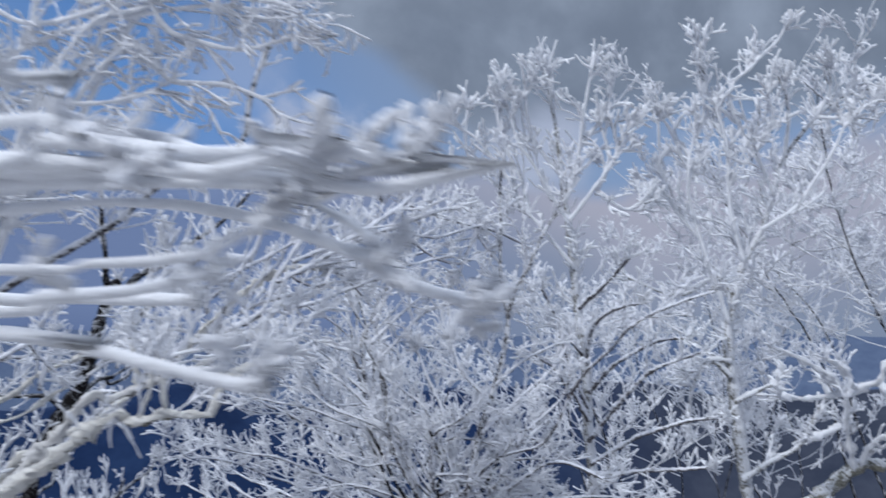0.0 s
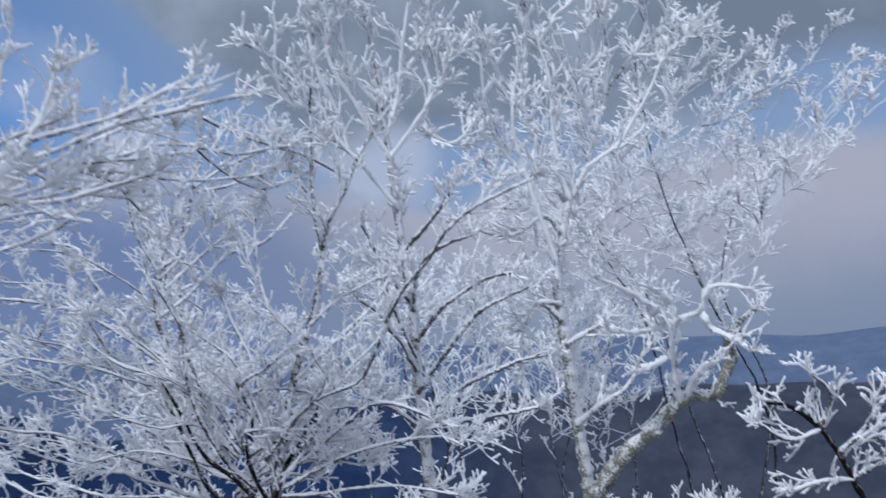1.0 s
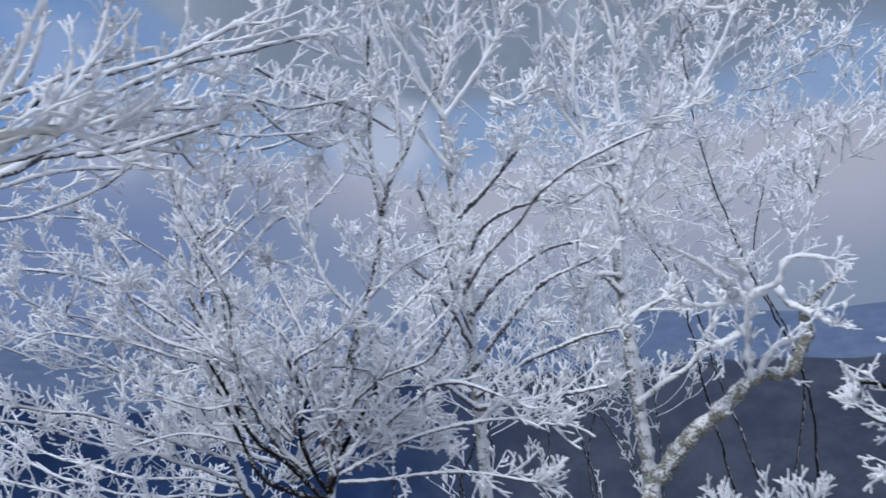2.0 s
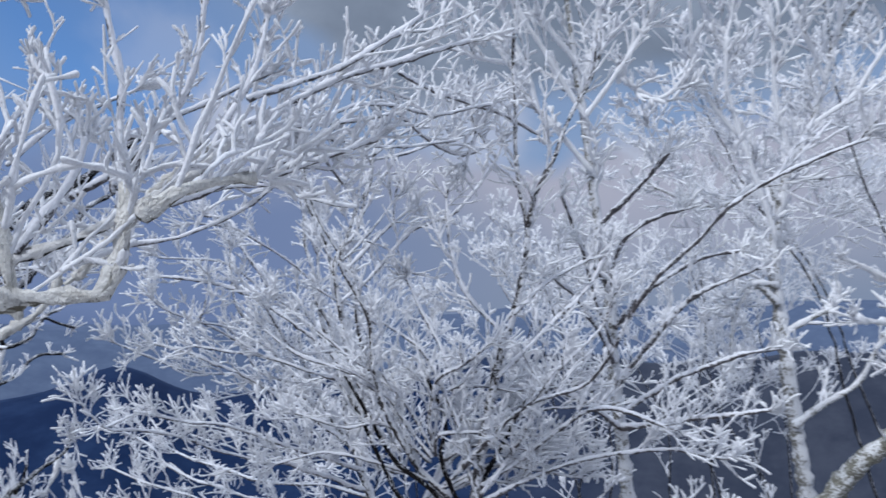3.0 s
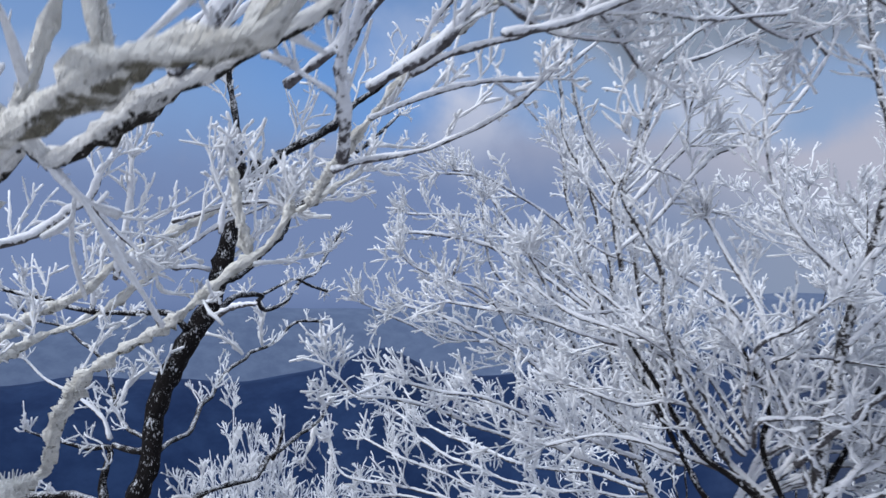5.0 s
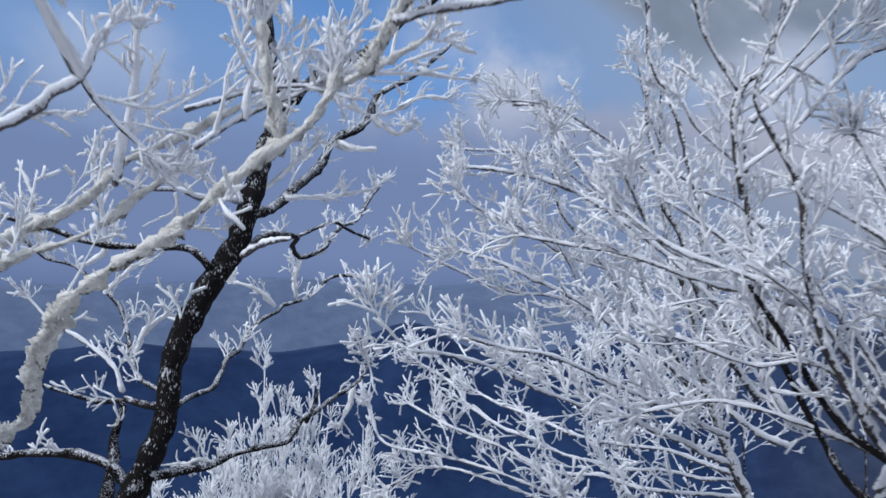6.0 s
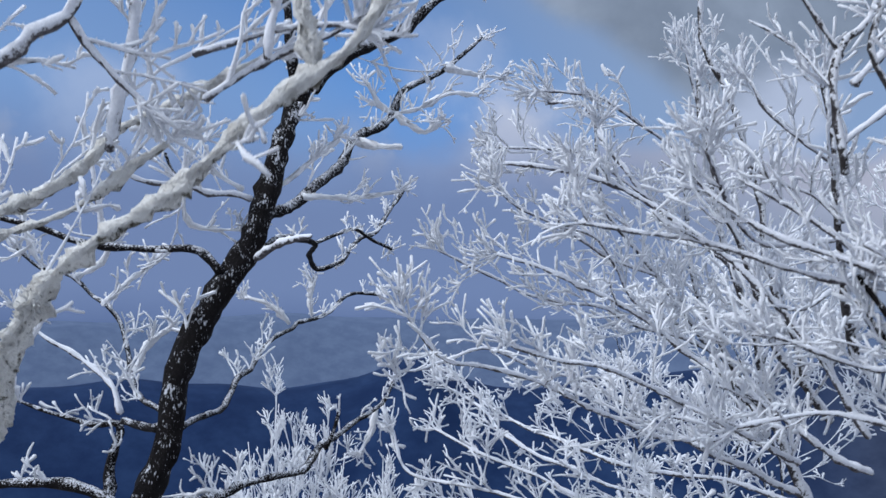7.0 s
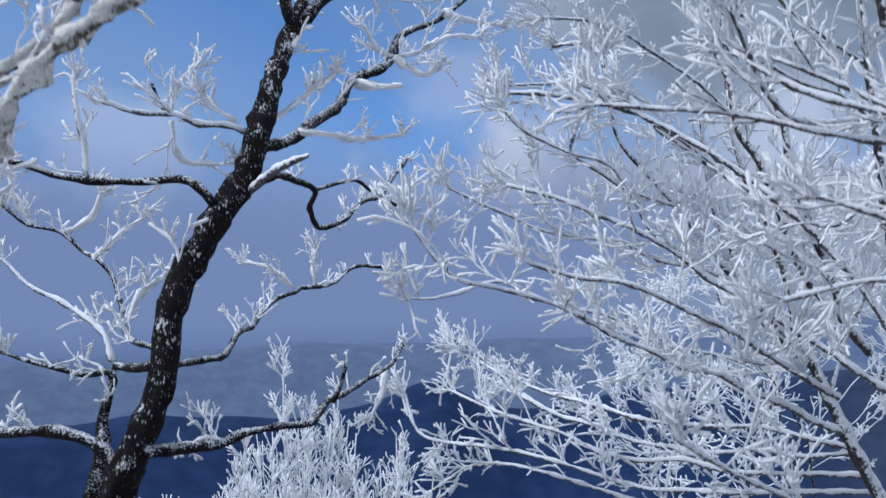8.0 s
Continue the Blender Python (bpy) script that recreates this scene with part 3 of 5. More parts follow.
limb(near_tree, "rime", (-1.98, 1.62, 1.10, 0.022), (-2.30, 1.95, 1.40, 0.018), (-2.36, 2.28, 1.60, 0.0103), (-2.25, 2.31, 1.66, 0.0097), (-2.18, 2.33, 1.70, 0.0090), (-2.10, 2.35, 1.77, 0.0083), (-2.00, 2.38, 1.81, 0.0077), (-1.91, 2.40, 1.85, 0.0070), (-1.82, 2.43, 1.90, 0.0064), shoots=9.0, **near_shoots)
limb(near_tree, "rime", (-1.98, 1.62, 1.10, 0.020), (-2.25, 1.90, 1.35, 0.014), (-2.26, 2.19, 1.54, 0.0082), (-2.14, 2.24, 1.58, 0.0075), (-2.07, 2.26, 1.61, 0.0068), (-2.00, 2.29, 1.67, 0.0061), (-1.94, 2.31, 1.71, 0.0054), shoots=9.0, **near_shoots)
limb(near_tree, "rimed", (-2.04, 2.27, 1.70, 0.0093), (-2.02, 2.26, 1.78, 0.0088), (-2.00, 2.26, 1.87, 0.0082), (-1.98, 2.25, 1.97, 0.0077), (-1.97, 2.24, 2.05, 0.0072), shoots=6.0, **near_shoots)
limb(near_tree, "rimed", (-2.10, 1.50, 0.95, 0.024), (-2.30, 1.80, 1.60, 0.018), (-2.14, 2.09, 1.81, 0.0105), (-2.06, 2.12, 1.87, 0.0096), (-2.01, 2.14, 1.90, 0.0086), (-1.98, 2.14, 1.96, 0.0077), shoots=5.0, **near_shoots)
limb(near_tree, "rimed", (-2.01, 2.14, 1.90, 0.0067), (-2.00, 2.17, 1.86, 0.0061), (-1.96, 2.21, 1.80, 0.0056), (-1.93, 2.25, 1.76, 0.0050), shoots=7.0, **near_shoots)
limb(near_tree, "rime", (-1.49, 2.12, 1.71, 0.0095), (-1.50, 2.10, 1.77, 0.0085), (-1.51, 2.09, 1.83, 0.0075), (-1.51, 2.08, 1.91, 0.0065), shoots=3.0, **near_shoots)
limb(near_tree, "rimed", (-1.65, 2.22, 1.79, 0.0077), (-1.65, 2.22, 1.84, 0.0070), (-1.63, 2.22, 1.91, 0.0064), (-1.62, 2.22, 1.98, 0.0057), shoots=6.0, **near_shoots)
limb(near_tree, "rime", (-1.38, 2.15, 1.81, 0.0058), (-1.36, 2.21, 1.85, 0.0053), (-1.33, 2.26, 1.89, 0.0047), (-1.30, 2.32, 1.94, 0.0041), shoots=5.0, **near_shoots)
limb(near_tree, "rimed", (-1.81, 2.26, 1.76, 0.0062), (-1.75, 2.29, 1.81, 0.0057), (-1.69, 2.31, 1.84, 0.0052), (-1.62, 2.34, 1.87, 0.0046), (-1.57, 2.36, 1.90, 0.0041), shoots=8.0, **near_shoots)
limb(near_tree, "rimed", (-1.83, 2.25, 1.84, 0.0052), (-1.73, 2.29, 1.86, 0.0048), (-1.64, 2.33, 1.88, 0.0045), (-1.57, 2.36, 1.89, 0.0041), shoots=8.0, **near_shoots)
limb(near_tree, "rime", (-2.10, 1.50, 0.95, 0.030), (-1.55, 1.28, 1.30, 0.018), (-0.96, 1.03, 1.64, 0.0106), (-0.89, 1.01, 1.64, 0.0100), (-0.83, 0.99, 1.64, 0.0096), (-0.79, 0.99, 1.66, 0.0093), (-0.73, 0.97, 1.66, 0.0080), (-0.68, 0.97, 1.66, 0.0078), (-0.65, 0.97, 1.66, 0.0077), (-0.64, 0.98, 1.69, 0.0069), (-0.63, 0.98, 1.73, 0.0062), (-0.63, 0.99, 1.79, 0.0056), shoots=4.0, **near_shoots)
limb(near_tree, "rime", (-0.78, 0.99, 1.67, 0.0072), (-0.78, 0.98, 1.71, 0.0065), (-0.79, 0.98, 1.76, 0.0058), (-0.80, 0.97, 1.81, 0.0051), shoots=4.0, **near_shoots)
limb(near_tree, "rime", (-0.85, 0.99, 1.64, 0.0061), (-0.84, 0.99, 1.67, 0.0056), (-0.83, 0.99, 1.70, 0.0050), (-0.82, 0.99, 1.73, 0.0045), (-0.83, 0.99, 1.77, 0.0040), shoots=4.0, **near_shoots)
limb(near_tree, "ridged", (-2.10, 1.50, 0.95, 0.030), (-1.55, 1.28, 1.30, 0.018), (-1.13, 1.19, 1.67, 0.0092), (-1.07, 1.21, 1.68, 0.0092), (-1.02, 1.22, 1.70, 0.0092), (-0.95, 1.22, 1.73, 0.0090), (-0.89, 1.23, 1.75, 0.0083), (-0.81, 1.23, 1.77, 0.0082), (-0.78, 1.24, 1.79, 0.0082), (-0.74, 1.25, 1.82, 0.0076), (-0.70, 1.28, 1.85, 0.0072), (-0.66, 1.32, 1.90, 0.0068), (-0.62, 1.37, 1.96, 0.0052), shoots=4.0, **near_shoots)
limb(near_tree, "rimed", (-0.92, 1.21, 1.75, 0.0068), (-0.89, 1.23, 1.80, 0.0061), (-0.86, 1.24, 1.84, 0.0055), (-0.84, 1.25, 1.89, 0.0049), (-0.83, 1.25, 1.94, 0.0042), shoots=6.0, **near_shoots)
limb(near_tree, "rimed", (-0.74, 1.25, 1.82, 0.0060), (-0.70, 1.28, 1.83, 0.0054), (-0.65, 1.33, 1.86, 0.0049), (-0.58, 1.37, 1.90, 0.0043), (-0.52, 1.41, 1.93, 0.0037), shoots=9.0, **near_shoots)
limb(near_tree, "rime", (-1.35, 2.16, 1.83, 0.0101), (-1.27, 2.13, 1.90, 0.0095), (-1.17, 2.11, 1.98, 0.0089), (-1.07, 2.09, 2.06, 0.0083), (-0.95, 2.07, 2.14, 0.0077), (-0.84, 2.06, 2.18, 0.0071), (-0.72, 2.06, 2.17, 0.0066), shoots=10.0, **near_shoots)
limb(near_tree, "rimed", (-1.27, 2.12, 1.89, 0.0063), (-1.20, 2.16, 1.92, 0.0061), (-1.10, 2.21, 1.95, 0.0059), (-0.99, 2.26, 1.99, 0.0057), (-0.90, 2.30, 2.04, 0.0056), (-0.81, 2.33, 2.12, 0.0054), (-0.76, 2.36, 2.20, 0.0052), shoots=10.0, **near_shoots)
limb(near_tree, "rimed", (-0.96, 1.61, 1.76, 0.0086), (-0.93, 1.58, 1.80, 0.0080), (-0.91, 1.55, 1.87, 0.0074), (-0.88, 1.53, 1.93, 0.0068), (-0.85, 1.50, 1.99, 0.0062), shoots=7.0, **near_shoots)
limb(near_tree, "rimed", (-0.97, 1.89, 1.99, 0.0071), (-0.89, 1.94, 2.04, 0.0066), (-0.80, 1.99, 2.07, 0.0061), (-0.71, 2.04, 2.11, 0.0056), (-0.61, 2.10, 2.13, 0.0050), shoots=11.0, **near_shoots)
limb(near_tree, "rimed", (-0.85, 1.82, 2.04, 0.0066), (-0.77, 1.91, 2.14, 0.0064), (-0.68, 2.02, 2.19, 0.0061), (-0.56, 2.13, 2.23, 0.0057), (-0.44, 2.25, 2.28, 0.0053), shoots=12.0, **near_shoots)
limb(near_tree, "rimed", (-0.75, 1.84, 2.11, 0.0055), (-0.67, 2.01, 2.25, 0.0055), (-0.61, 2.18, 2.36, 0.0053), shoots=11.0, **near_shoots)
limb(near_tree, "rimed", (-0.72, 2.06, 2.17, 0.0056), (-0.60, 2.27, 2.21, 0.0056), (-0.47, 2.49, 2.24, 0.0054), (-0.28, 2.72, 2.32, 0.0052), shoots=12.0, **near_shoots)
limb(near_tree, "rimed", (-0.74, 2.15, 2.23, 0.0060), (-0.65, 2.30, 2.32, 0.0059), (-0.49, 2.48, 2.39, 0.0058), (-0.32, 2.67, 2.40, 0.0056), (-0.14, 2.85, 2.49, 0.0054), shoots=12.0, **near_shoots)
limb(near_tree, "rimed", (-0.72, 2.06, 2.17, 0.0056), (-0.66, 2.19, 2.15, 0.0051), (-0.61, 2.32, 2.09, 0.0045), shoots=12.0, **near_shoots)
limb(near_tree, "rimed", (-0.49, 2.53, 2.41, 0.0070), (-0.36, 2.69, 2.33, 0.0066), (-0.25, 2.84, 2.32, 0.0062), (-0.11, 2.98, 2.39, 0.0057), shoots=12.0, **near_shoots)
limb(near_tree, "rimed", (-0.14, 2.85, 2.49, 0.0076), (-0.21, 2.85, 2.39, 0.0065), (-0.26, 2.85, 2.25, 0.0054), shoots=12.0, **near_shoots)
limb(near_tree, "rimed", (-0.82, 1.97, 2.14, 0.0055), (-0.76, 2.05, 2.11, 0.0051), (-0.70, 2.13, 2.11, 0.0047), (-0.62, 2.21, 2.11, 0.0042), shoots=12.0, **near_shoots)
limb(near_tree, "rimed", (-0.46, 2.63, 2.55, 0.0073), (-0.32, 2.79, 2.52, 0.0069), (-0.12, 2.97, 2.49, 0.0064), (0.05, 3.14, 2.44, 0.0059), shoots=12.0, **near_shoots)
limb(near_tree, "rimed", (-0.97, 1.89, 1.99, 0.0053), (-0.92, 1.89, 2.09, 0.0048), (-0.84, 1.91, 2.18, 0.0043), (-0.79, 1.91, 2.26, 0.0038), shoots=12.0, **near_shoots)
limb(near_tree, "rimed", (-1.25, 1.68, 2.03, 0.0050), (-1.21, 1.75, 2.12, 0.0047), (-1.14, 1.83, 2.20, 0.0044), (-1.06, 1.92, 2.28, 0.0040), shoots=12.0, **near_shoots)
limb(near_tree, "rimed", (-1.29, 1.57, 1.95, 0.0046), (-1.24, 1.61, 2.03, 0.0043), (-1.20, 1.65, 2.11, 0.0039), (-1.16, 1.68, 2.21, 0.0035), shoots=12.0, **near_shoots)
limb(near_tree, "rimed", (-1.09, 1.96, 1.94, 0.0056), (-1.03, 2.08, 2.01, 0.0054), (-0.94, 2.21, 2.07, 0.0051), (-0.83, 2.35, 2.11, 0.0047), shoots=12.0, **near_shoots)
limb(near_tree, "rime", (-0.59, 0.94, 1.74, 0.0070), (-0.56, 0.97, 1.77, 0.0064), (-0.52, 1.00, 1.79, 0.0057), (-0.48, 1.03, 1.80, 0.0051), shoots=3.0, **near_shoots)
limb(near_tree, "rimed", (-0.76, 1.79, 1.99, 0.0070), (-0.67, 1.85, 2.01, 0.0068), (-0.56, 1.91, 2.06, 0.0065), (-0.45, 1.96, 2.12, 0.0062), shoots=10.0, **near_shoots)
limb(near_tree, "rimed", (-0.75, 1.67, 2.07, 0.0066), (-0.64, 1.76, 2.14, 0.0066), (-0.52, 1.85, 2.25, 0.0066), (-0.38, 1.93, 2.31, 0.0066), (-0.20, 2.02, 2.39, 0.0065), shoots=13.0, **near_shoots)
limb(near_tree, "rimed", (-0.69, 1.66, 2.14, 0.0066), (-0.59, 1.73, 2.20, 0.0066), (-0.48, 1.79, 2.26, 0.0065), (-0.37, 1.85, 2.35, 0.0063), (-0.31, 1.92, 2.43, 0.0062), shoots=12.0, **near_shoots)
limb(near_tree, "rimed", (-1.06, 1.79, 1.98, 0.0084), (-1.04, 1.77, 2.12, 0.0077), (-1.02, 1.75, 2.23, 0.0070), (-1.04, 1.74, 2.33, 0.0063), (-1.05, 1.72, 2.43, 0.0056), shoots=10.0, **near_shoots)
limb(near_tree, "rimed", (-0.98, 1.68, 2.07, 0.0066), (-0.91, 1.73, 2.13, 0.0064), (-0.81, 1.79, 2.20, 0.0062), (-0.69, 1.84, 2.27, 0.0059), shoots=12.0, **near_shoots)
limb(near_tree, "rimed", (-1.18, 1.80, 1.97, 0.0084), (-1.03, 1.78, 2.04, 0.0077), (-0.89, 1.76, 2.17, 0.0070), (-0.83, 1.74, 2.29, 0.0063), (-0.81, 1.72, 2.41, 0.0056), shoots=11.0, **near_shoots)
limb(near_tree, "rimed", (-0.96, 1.70, 1.90, 0.0080), (-0.82, 1.72, 1.97, 0.0074), (-0.77, 1.72, 2.09, 0.0068), (-0.69, 1.72, 2.23, 0.0062), (-0.66, 1.73, 2.38, 0.0056), shoots=11.0, **near_shoots)
limb(near_tree, "stem", (-1.98, 1.62, 1.10, 0.020), (-1.62, 1.20, 1.80, 0.015), (-1.04, 1.23, 2.23, 0.0103), (-0.95, 1.23, 2.29, 0.0096), (-0.83, 1.22, 2.35, 0.0088), (-0.71, 1.22, 2.42, 0.0081), (-0.68, 1.20, 2.53, 0.0074), (-0.64, 1.19, 2.64, 0.0066), (-0.58, 1.17, 2.77, 0.0059), shoots=5.0, **near_shoots)
limb(near_tree, "pale", (-1.62, 1.20, 1.80, 0.012), (-1.13, 0.84, 2.69, 0.0082), (-1.01, 0.86, 2.70, 0.0075), (-0.85, 0.87, 2.76, 0.0068), (-0.73, 0.88, 2.81, 0.0062), (-0.60, 0.89, 2.84, 0.0055), **high_shoots)
limb(near_tree, "pale", (-1.62, 1.20, 1.80, 0.012), (-1.16, 0.89, 2.38, 0.0082), (-1.00, 0.87, 2.63, 0.0075), (-0.86, 0.88, 2.68, 0.0068), (-0.73, 0.89, 2.72, 0.0062), (-0.60, 0.92, 2.67, 0.0055), **high_shoots)
limb(near_tree, "pale", (-1.62, 1.20, 1.80, 0.012), (-1.44, 0.83, 2.50, 0.0082), (-1.22, 0.85, 2.56, 0.0077), (-1.03, 0.87, 2.63, 0.0071), (-0.84, 0.89, 2.67, 0.0066), (-0.66, 0.91, 2.70, 0.0060), (-0.51, 0.93, 2.68, 0.0055), **high_shoots)
limb(near_tree, "pale", (-1.62, 1.20, 1.80, 0.012), (-1.36, 0.82, 2.63, 0.0082), (-1.13, 0.85, 2.66, 0.0073), (-0.92, 0.87, 2.71, 0.0064), (-0.77, 0.87, 2.80, 0.0055), **high_shoots)
limb(near_tree, "pale", (-1.62, 1.20, 1.80, 0.012), (-0.94, 0.87, 2.66, 0.0082), (-0.78, 0.90, 2.63, 0.0073), (-0.60, 0.93, 2.58, 0.0064), (-0.46, 0.95, 2.62, 0.0055), **high_shoots)
limb(near_tree, "pale", (-1.62, 1.20, 1.80, 0.012), (-0.96, 0.89, 2.54, 0.0082), (-0.80, 0.92, 2.50, 0.0073), (-0.64, 0.94, 2.49, 0.0064), (-0.52, 0.97, 2.45, 0.0055), **high_shoots)
limb(near_tree, "pale", (-1.62, 1.20, 1.80, 0.012), (-0.77, 0.87, 2.80, 0.0082), (-0.63, 0.90, 2.73, 0.0073), (-0.48, 0.93, 2.70, 0.0064), (-0.41, 0.95, 2.65, 0.0055), **high_shoots)
limb(near_tree, "pale", (-1.62, 1.20, 1.80, 0.012), (-1.31, 0.86, 2.42, 0.0082), (-1.13, 0.88, 2.45, 0.0073), (-0.97, 0.91, 2.44, 0.0064), (-0.81, 0.92, 2.48, 0.0055), **high_shoots)
overhanging_tree = tree("overhanging_tree", -1.89, 0.15, "low tree whose rimed branches hang close to the path", RIME_WARM, 1.0, 0.6, branch=RIME)
limb(overhanging_tree, "trunk", (-1.86, 0.12, 0.6, 0.05), (-1.74, 0.02, 1.1, 0.042), (-1.44, -0.12, 1.48, 0.03), (-1.14, -0.25, 1.72, 0.018), shoots=0)
limb(overhanging_tree, "pale", (-1.30, -0.20, 1.62, 0.016), (-0.70, -0.45, 1.82, 0.010), (-0.14, -0.51, 1.86, 0.0047), (-0.06, -0.51, 1.86, 0.0044), (0.00, -0.51, 1.86, 0.0042), (0.03, -0.51, 1.85, 0.0039), (0.06, -0.52, 1.84, 0.0037), (0.08, -0.52, 1.83, 0.0034), **finger_shoots)
limb(overhanging_tree, "pale", (-1.30, -0.20, 1.62, 0.016), (-0.70, -0.45, 1.82, 0.010), (-0.14, -0.51, 1.83, 0.0044), (-0.06, -0.51, 1.84, 0.0042), (-0.00, -0.51, 1.83, 0.0040), (0.04, -0.50, 1.83, 0.0038), (0.09, -0.51, 1.83, 0.0036), (0.11, -0.51, 1.83, 0.0034), (0.13, -0.51, 1.84, 0.0032), **finger_shoots)
limb(overhanging_tree, "pale", (-1.30, -0.20, 1.62, 0.016), (-0.70, -0.45, 1.82, 0.010), (-0.14, -0.49, 1.82, 0.0035), (-0.04, -0.48, 1.82, 0.0032), (0.03, -0.48, 1.81, 0.0030), (0.07, -0.49, 1.80, 0.0028), (0.10, -0.49, 1.79, 0.0026), **finger_shoots)
limb(overhanging_tree, "pale", (-1.30, -0.20, 1.62, 0.016), (-0.70, -0.45, 1.82, 0.010), (0.04, -0.48, 1.83, 0.0039), (0.07, -0.48, 1.82, 0.0037), (0.10, -0.47, 1.81, 0.0036), (0.12, -0.47, 1.79, 0.0034), (0.14, -0.46, 1.78, 0.0033), (0.15, -0.46, 1.77, 0.0032), **finger_shoots)
limb(overhanging_tree, "pale", (-1.30, -0.20, 1.62, 0.016), (-0.70, -0.45, 1.82, 0.010), (-0.20, -0.41, 1.79, 0.0048), (-0.13, -0.41, 1.79, 0.0045), (-0.07, -0.41, 1.79, 0.0041), (-0.02, -0.41, 1.80, 0.0038), **finger_shoots)
limb(overhanging_tree, "pale", (-1.30, -0.20, 1.62, 0.016), (-0.70, -0.45, 1.82, 0.010), (-0.27, -0.32, 1.78, 0.0058), (-0.19, -0.32, 1.79, 0.0053), (-0.13, -0.33, 1.79, 0.0048), (-0.07, -0.34, 1.79, 0.0043), **finger_shoots)
limb(overhanging_tree, "pale", (-1.30, -0.20, 1.62, 0.016), (-0.70, -0.45, 1.82, 0.010), (-0.11, -0.47, 1.76, 0.0046), (-0.07, -0.47, 1.75, 0.0044), (-0.03, -0.47, 1.74, 0.0041), (0.02, -0.47, 1.73, 0.0039), (0.03, -0.47, 1.73, 0.0036), **finger_shoots)
limb(overhanging_tree, "pale", (-1.30, -0.20, 1.62, 0.016), (-0.70, -0.45, 1.82, 0.010), (-0.14, -0.49, 1.80, 0.0035), (-0.06, -0.49, 1.80, 0.0032), (0.01, -0.49, 1.80, 0.0029), (0.06, -0.50, 1.82, 0.0026), **finger_shoots)
limb(overhanging_tree, "pale", (-1.30, -0.20, 1.62, 0.016), (-0.70, -0.45, 1.82, 0.010), (-0.13, -0.50, 1.89, 0.0040), (-0.09, -0.50, 1.88, 0.0037), (-0.06, -0.51, 1.86, 0.0033), (-0.01, -0.52, 1.84, 0.0030), **finger_shoots)
limb(overhanging_tree, "pale", (-1.30, -0.20, 1.62, 0.016), (-0.70, -0.45, 1.82, 0.010), (0.09, -0.51, 1.83, 0.0032), (0.10, -0.51, 1.83, 0.0031), (0.11, -0.52, 1.84, 0.0029), shoots=0)
limb(overhanging_tree, "pale", (-1.30, -0.20, 1.62, 0.016), (-0.70, -0.45, 1.82, 0.010), (0.11, -0.51, 1.83, 0.0032), (0.12, -0.51, 1.84, 0.0031), (0.13, -0.52, 1.84, 0.0029), shoots=0)
limb(overhanging_tree, "pale", (-1.30, -0.20, 1.62, 0.016), (-0.70, -0.45, 1.82, 0.010), (0.07, -0.51, 1.83, 0.0032), (0.08, -0.52, 1.84, 0.0031), (0.08, -0.52, 1.85, 0.0029), shoots=0)
limb(overhanging_tree, "pale", (-1.30, -0.20, 1.62, 0.016), (-0.70, -0.45, 1.82, 0.010), (0.04, -0.52, 1.84, 0.0032), (0.05, -0.52, 1.85, 0.0031), (0.05, -0.53, 1.85, 0.0029), shoots=0)
middle_tree = tree("middle_tree", -0.36, 3.22, "many-stemmed young tree covered in white rime", STEM_BARK, 1.0, branch=BARE_BRANCHLET)
limb(middle_tree, "trunk", (-0.32, 3.20, 0.81, 0.0215), (-0.29, 3.17, 1.00, 0.0198), (-0.25, 3.13, 1.20, 0.0182), (-0.20, 3.10, 1.42, 0.0165), (-0.15, 3.07, 1.58, 0.0149), (-0.10, 3.05, 1.71, 0.0132), (-0.05, 3.02, 1.89, 0.0115), (-0.03, 2.99, 2.04, 0.0099), (-0.05, 2.97, 2.16, 0.0082), (-0.06, 2.94, 2.34, 0.0074), (-0.05, 2.92, 2.50, 0.0066), (-0.05, 2.89, 2.68, 0.0058), (-0.03, 2.86, 2.86, 0.0049), shoots=7.0, **spiky)
limb(middle_tree, "stem", (-0.03, 2.98, 2.04, 0.0099), (0.02, 2.96, 2.18, 0.0089), (0.11, 2.94, 2.31, 0.0079), (0.17, 2.91, 2.47, 0.0069), (0.23, 2.90, 2.58, 0.0059), (0.30, 2.88, 2.71, 0.0049))
limb(middle_tree, "rimed", (-0.33, 3.15, 1.13, 0.0100), (-0.10, 2.89, 1.36, 0.0066), (0.11, 2.77, 1.44, 0.0064), (0.19, 2.65, 1.53, 0.0055), (0.26, 2.53, 1.65, 0.0053), (0.34, 2.41, 1.77, 0.0051), (0.42, 2.30, 1.85, 0.0049), (0.47, 2.19, 1.92, 0.0047), (0.56, 2.07, 1.97, 0.0045), (0.66, 2.02, 2.01, 0.0044), (0.76, 1.96, 2.04, 0.0038), shoots=5.0, **spiky)
limb(middle_tree, "stem", (-0.40, 3.31, 0.99, 0.0138), (-0.52, 3.22, 1.15, 0.0123), (-0.62, 3.14, 1.34, 0.0109), (-0.65, 3.08, 1.53, 0.0095), (-0.66, 3.04, 1.70, 0.0094), (-0.71, 2.99, 1.84, 0.0080), (-0.75, 2.95, 1.93, 0.0067), (-0.71, 2.94, 2.05, 0.0053), (-0.64, 2.92, 2.33, 0.0040), shoots=9.0, **spiky)
limb(middle_tree, "stem", (-0.75, 2.96, 1.94, 0.0053), (-0.69, 3.00, 2.01, 0.0050), (-0.61, 3.04, 2.11, 0.0045), (-0.52, 3.08, 2.23, 0.0041), shoots=9.0, **spiky)
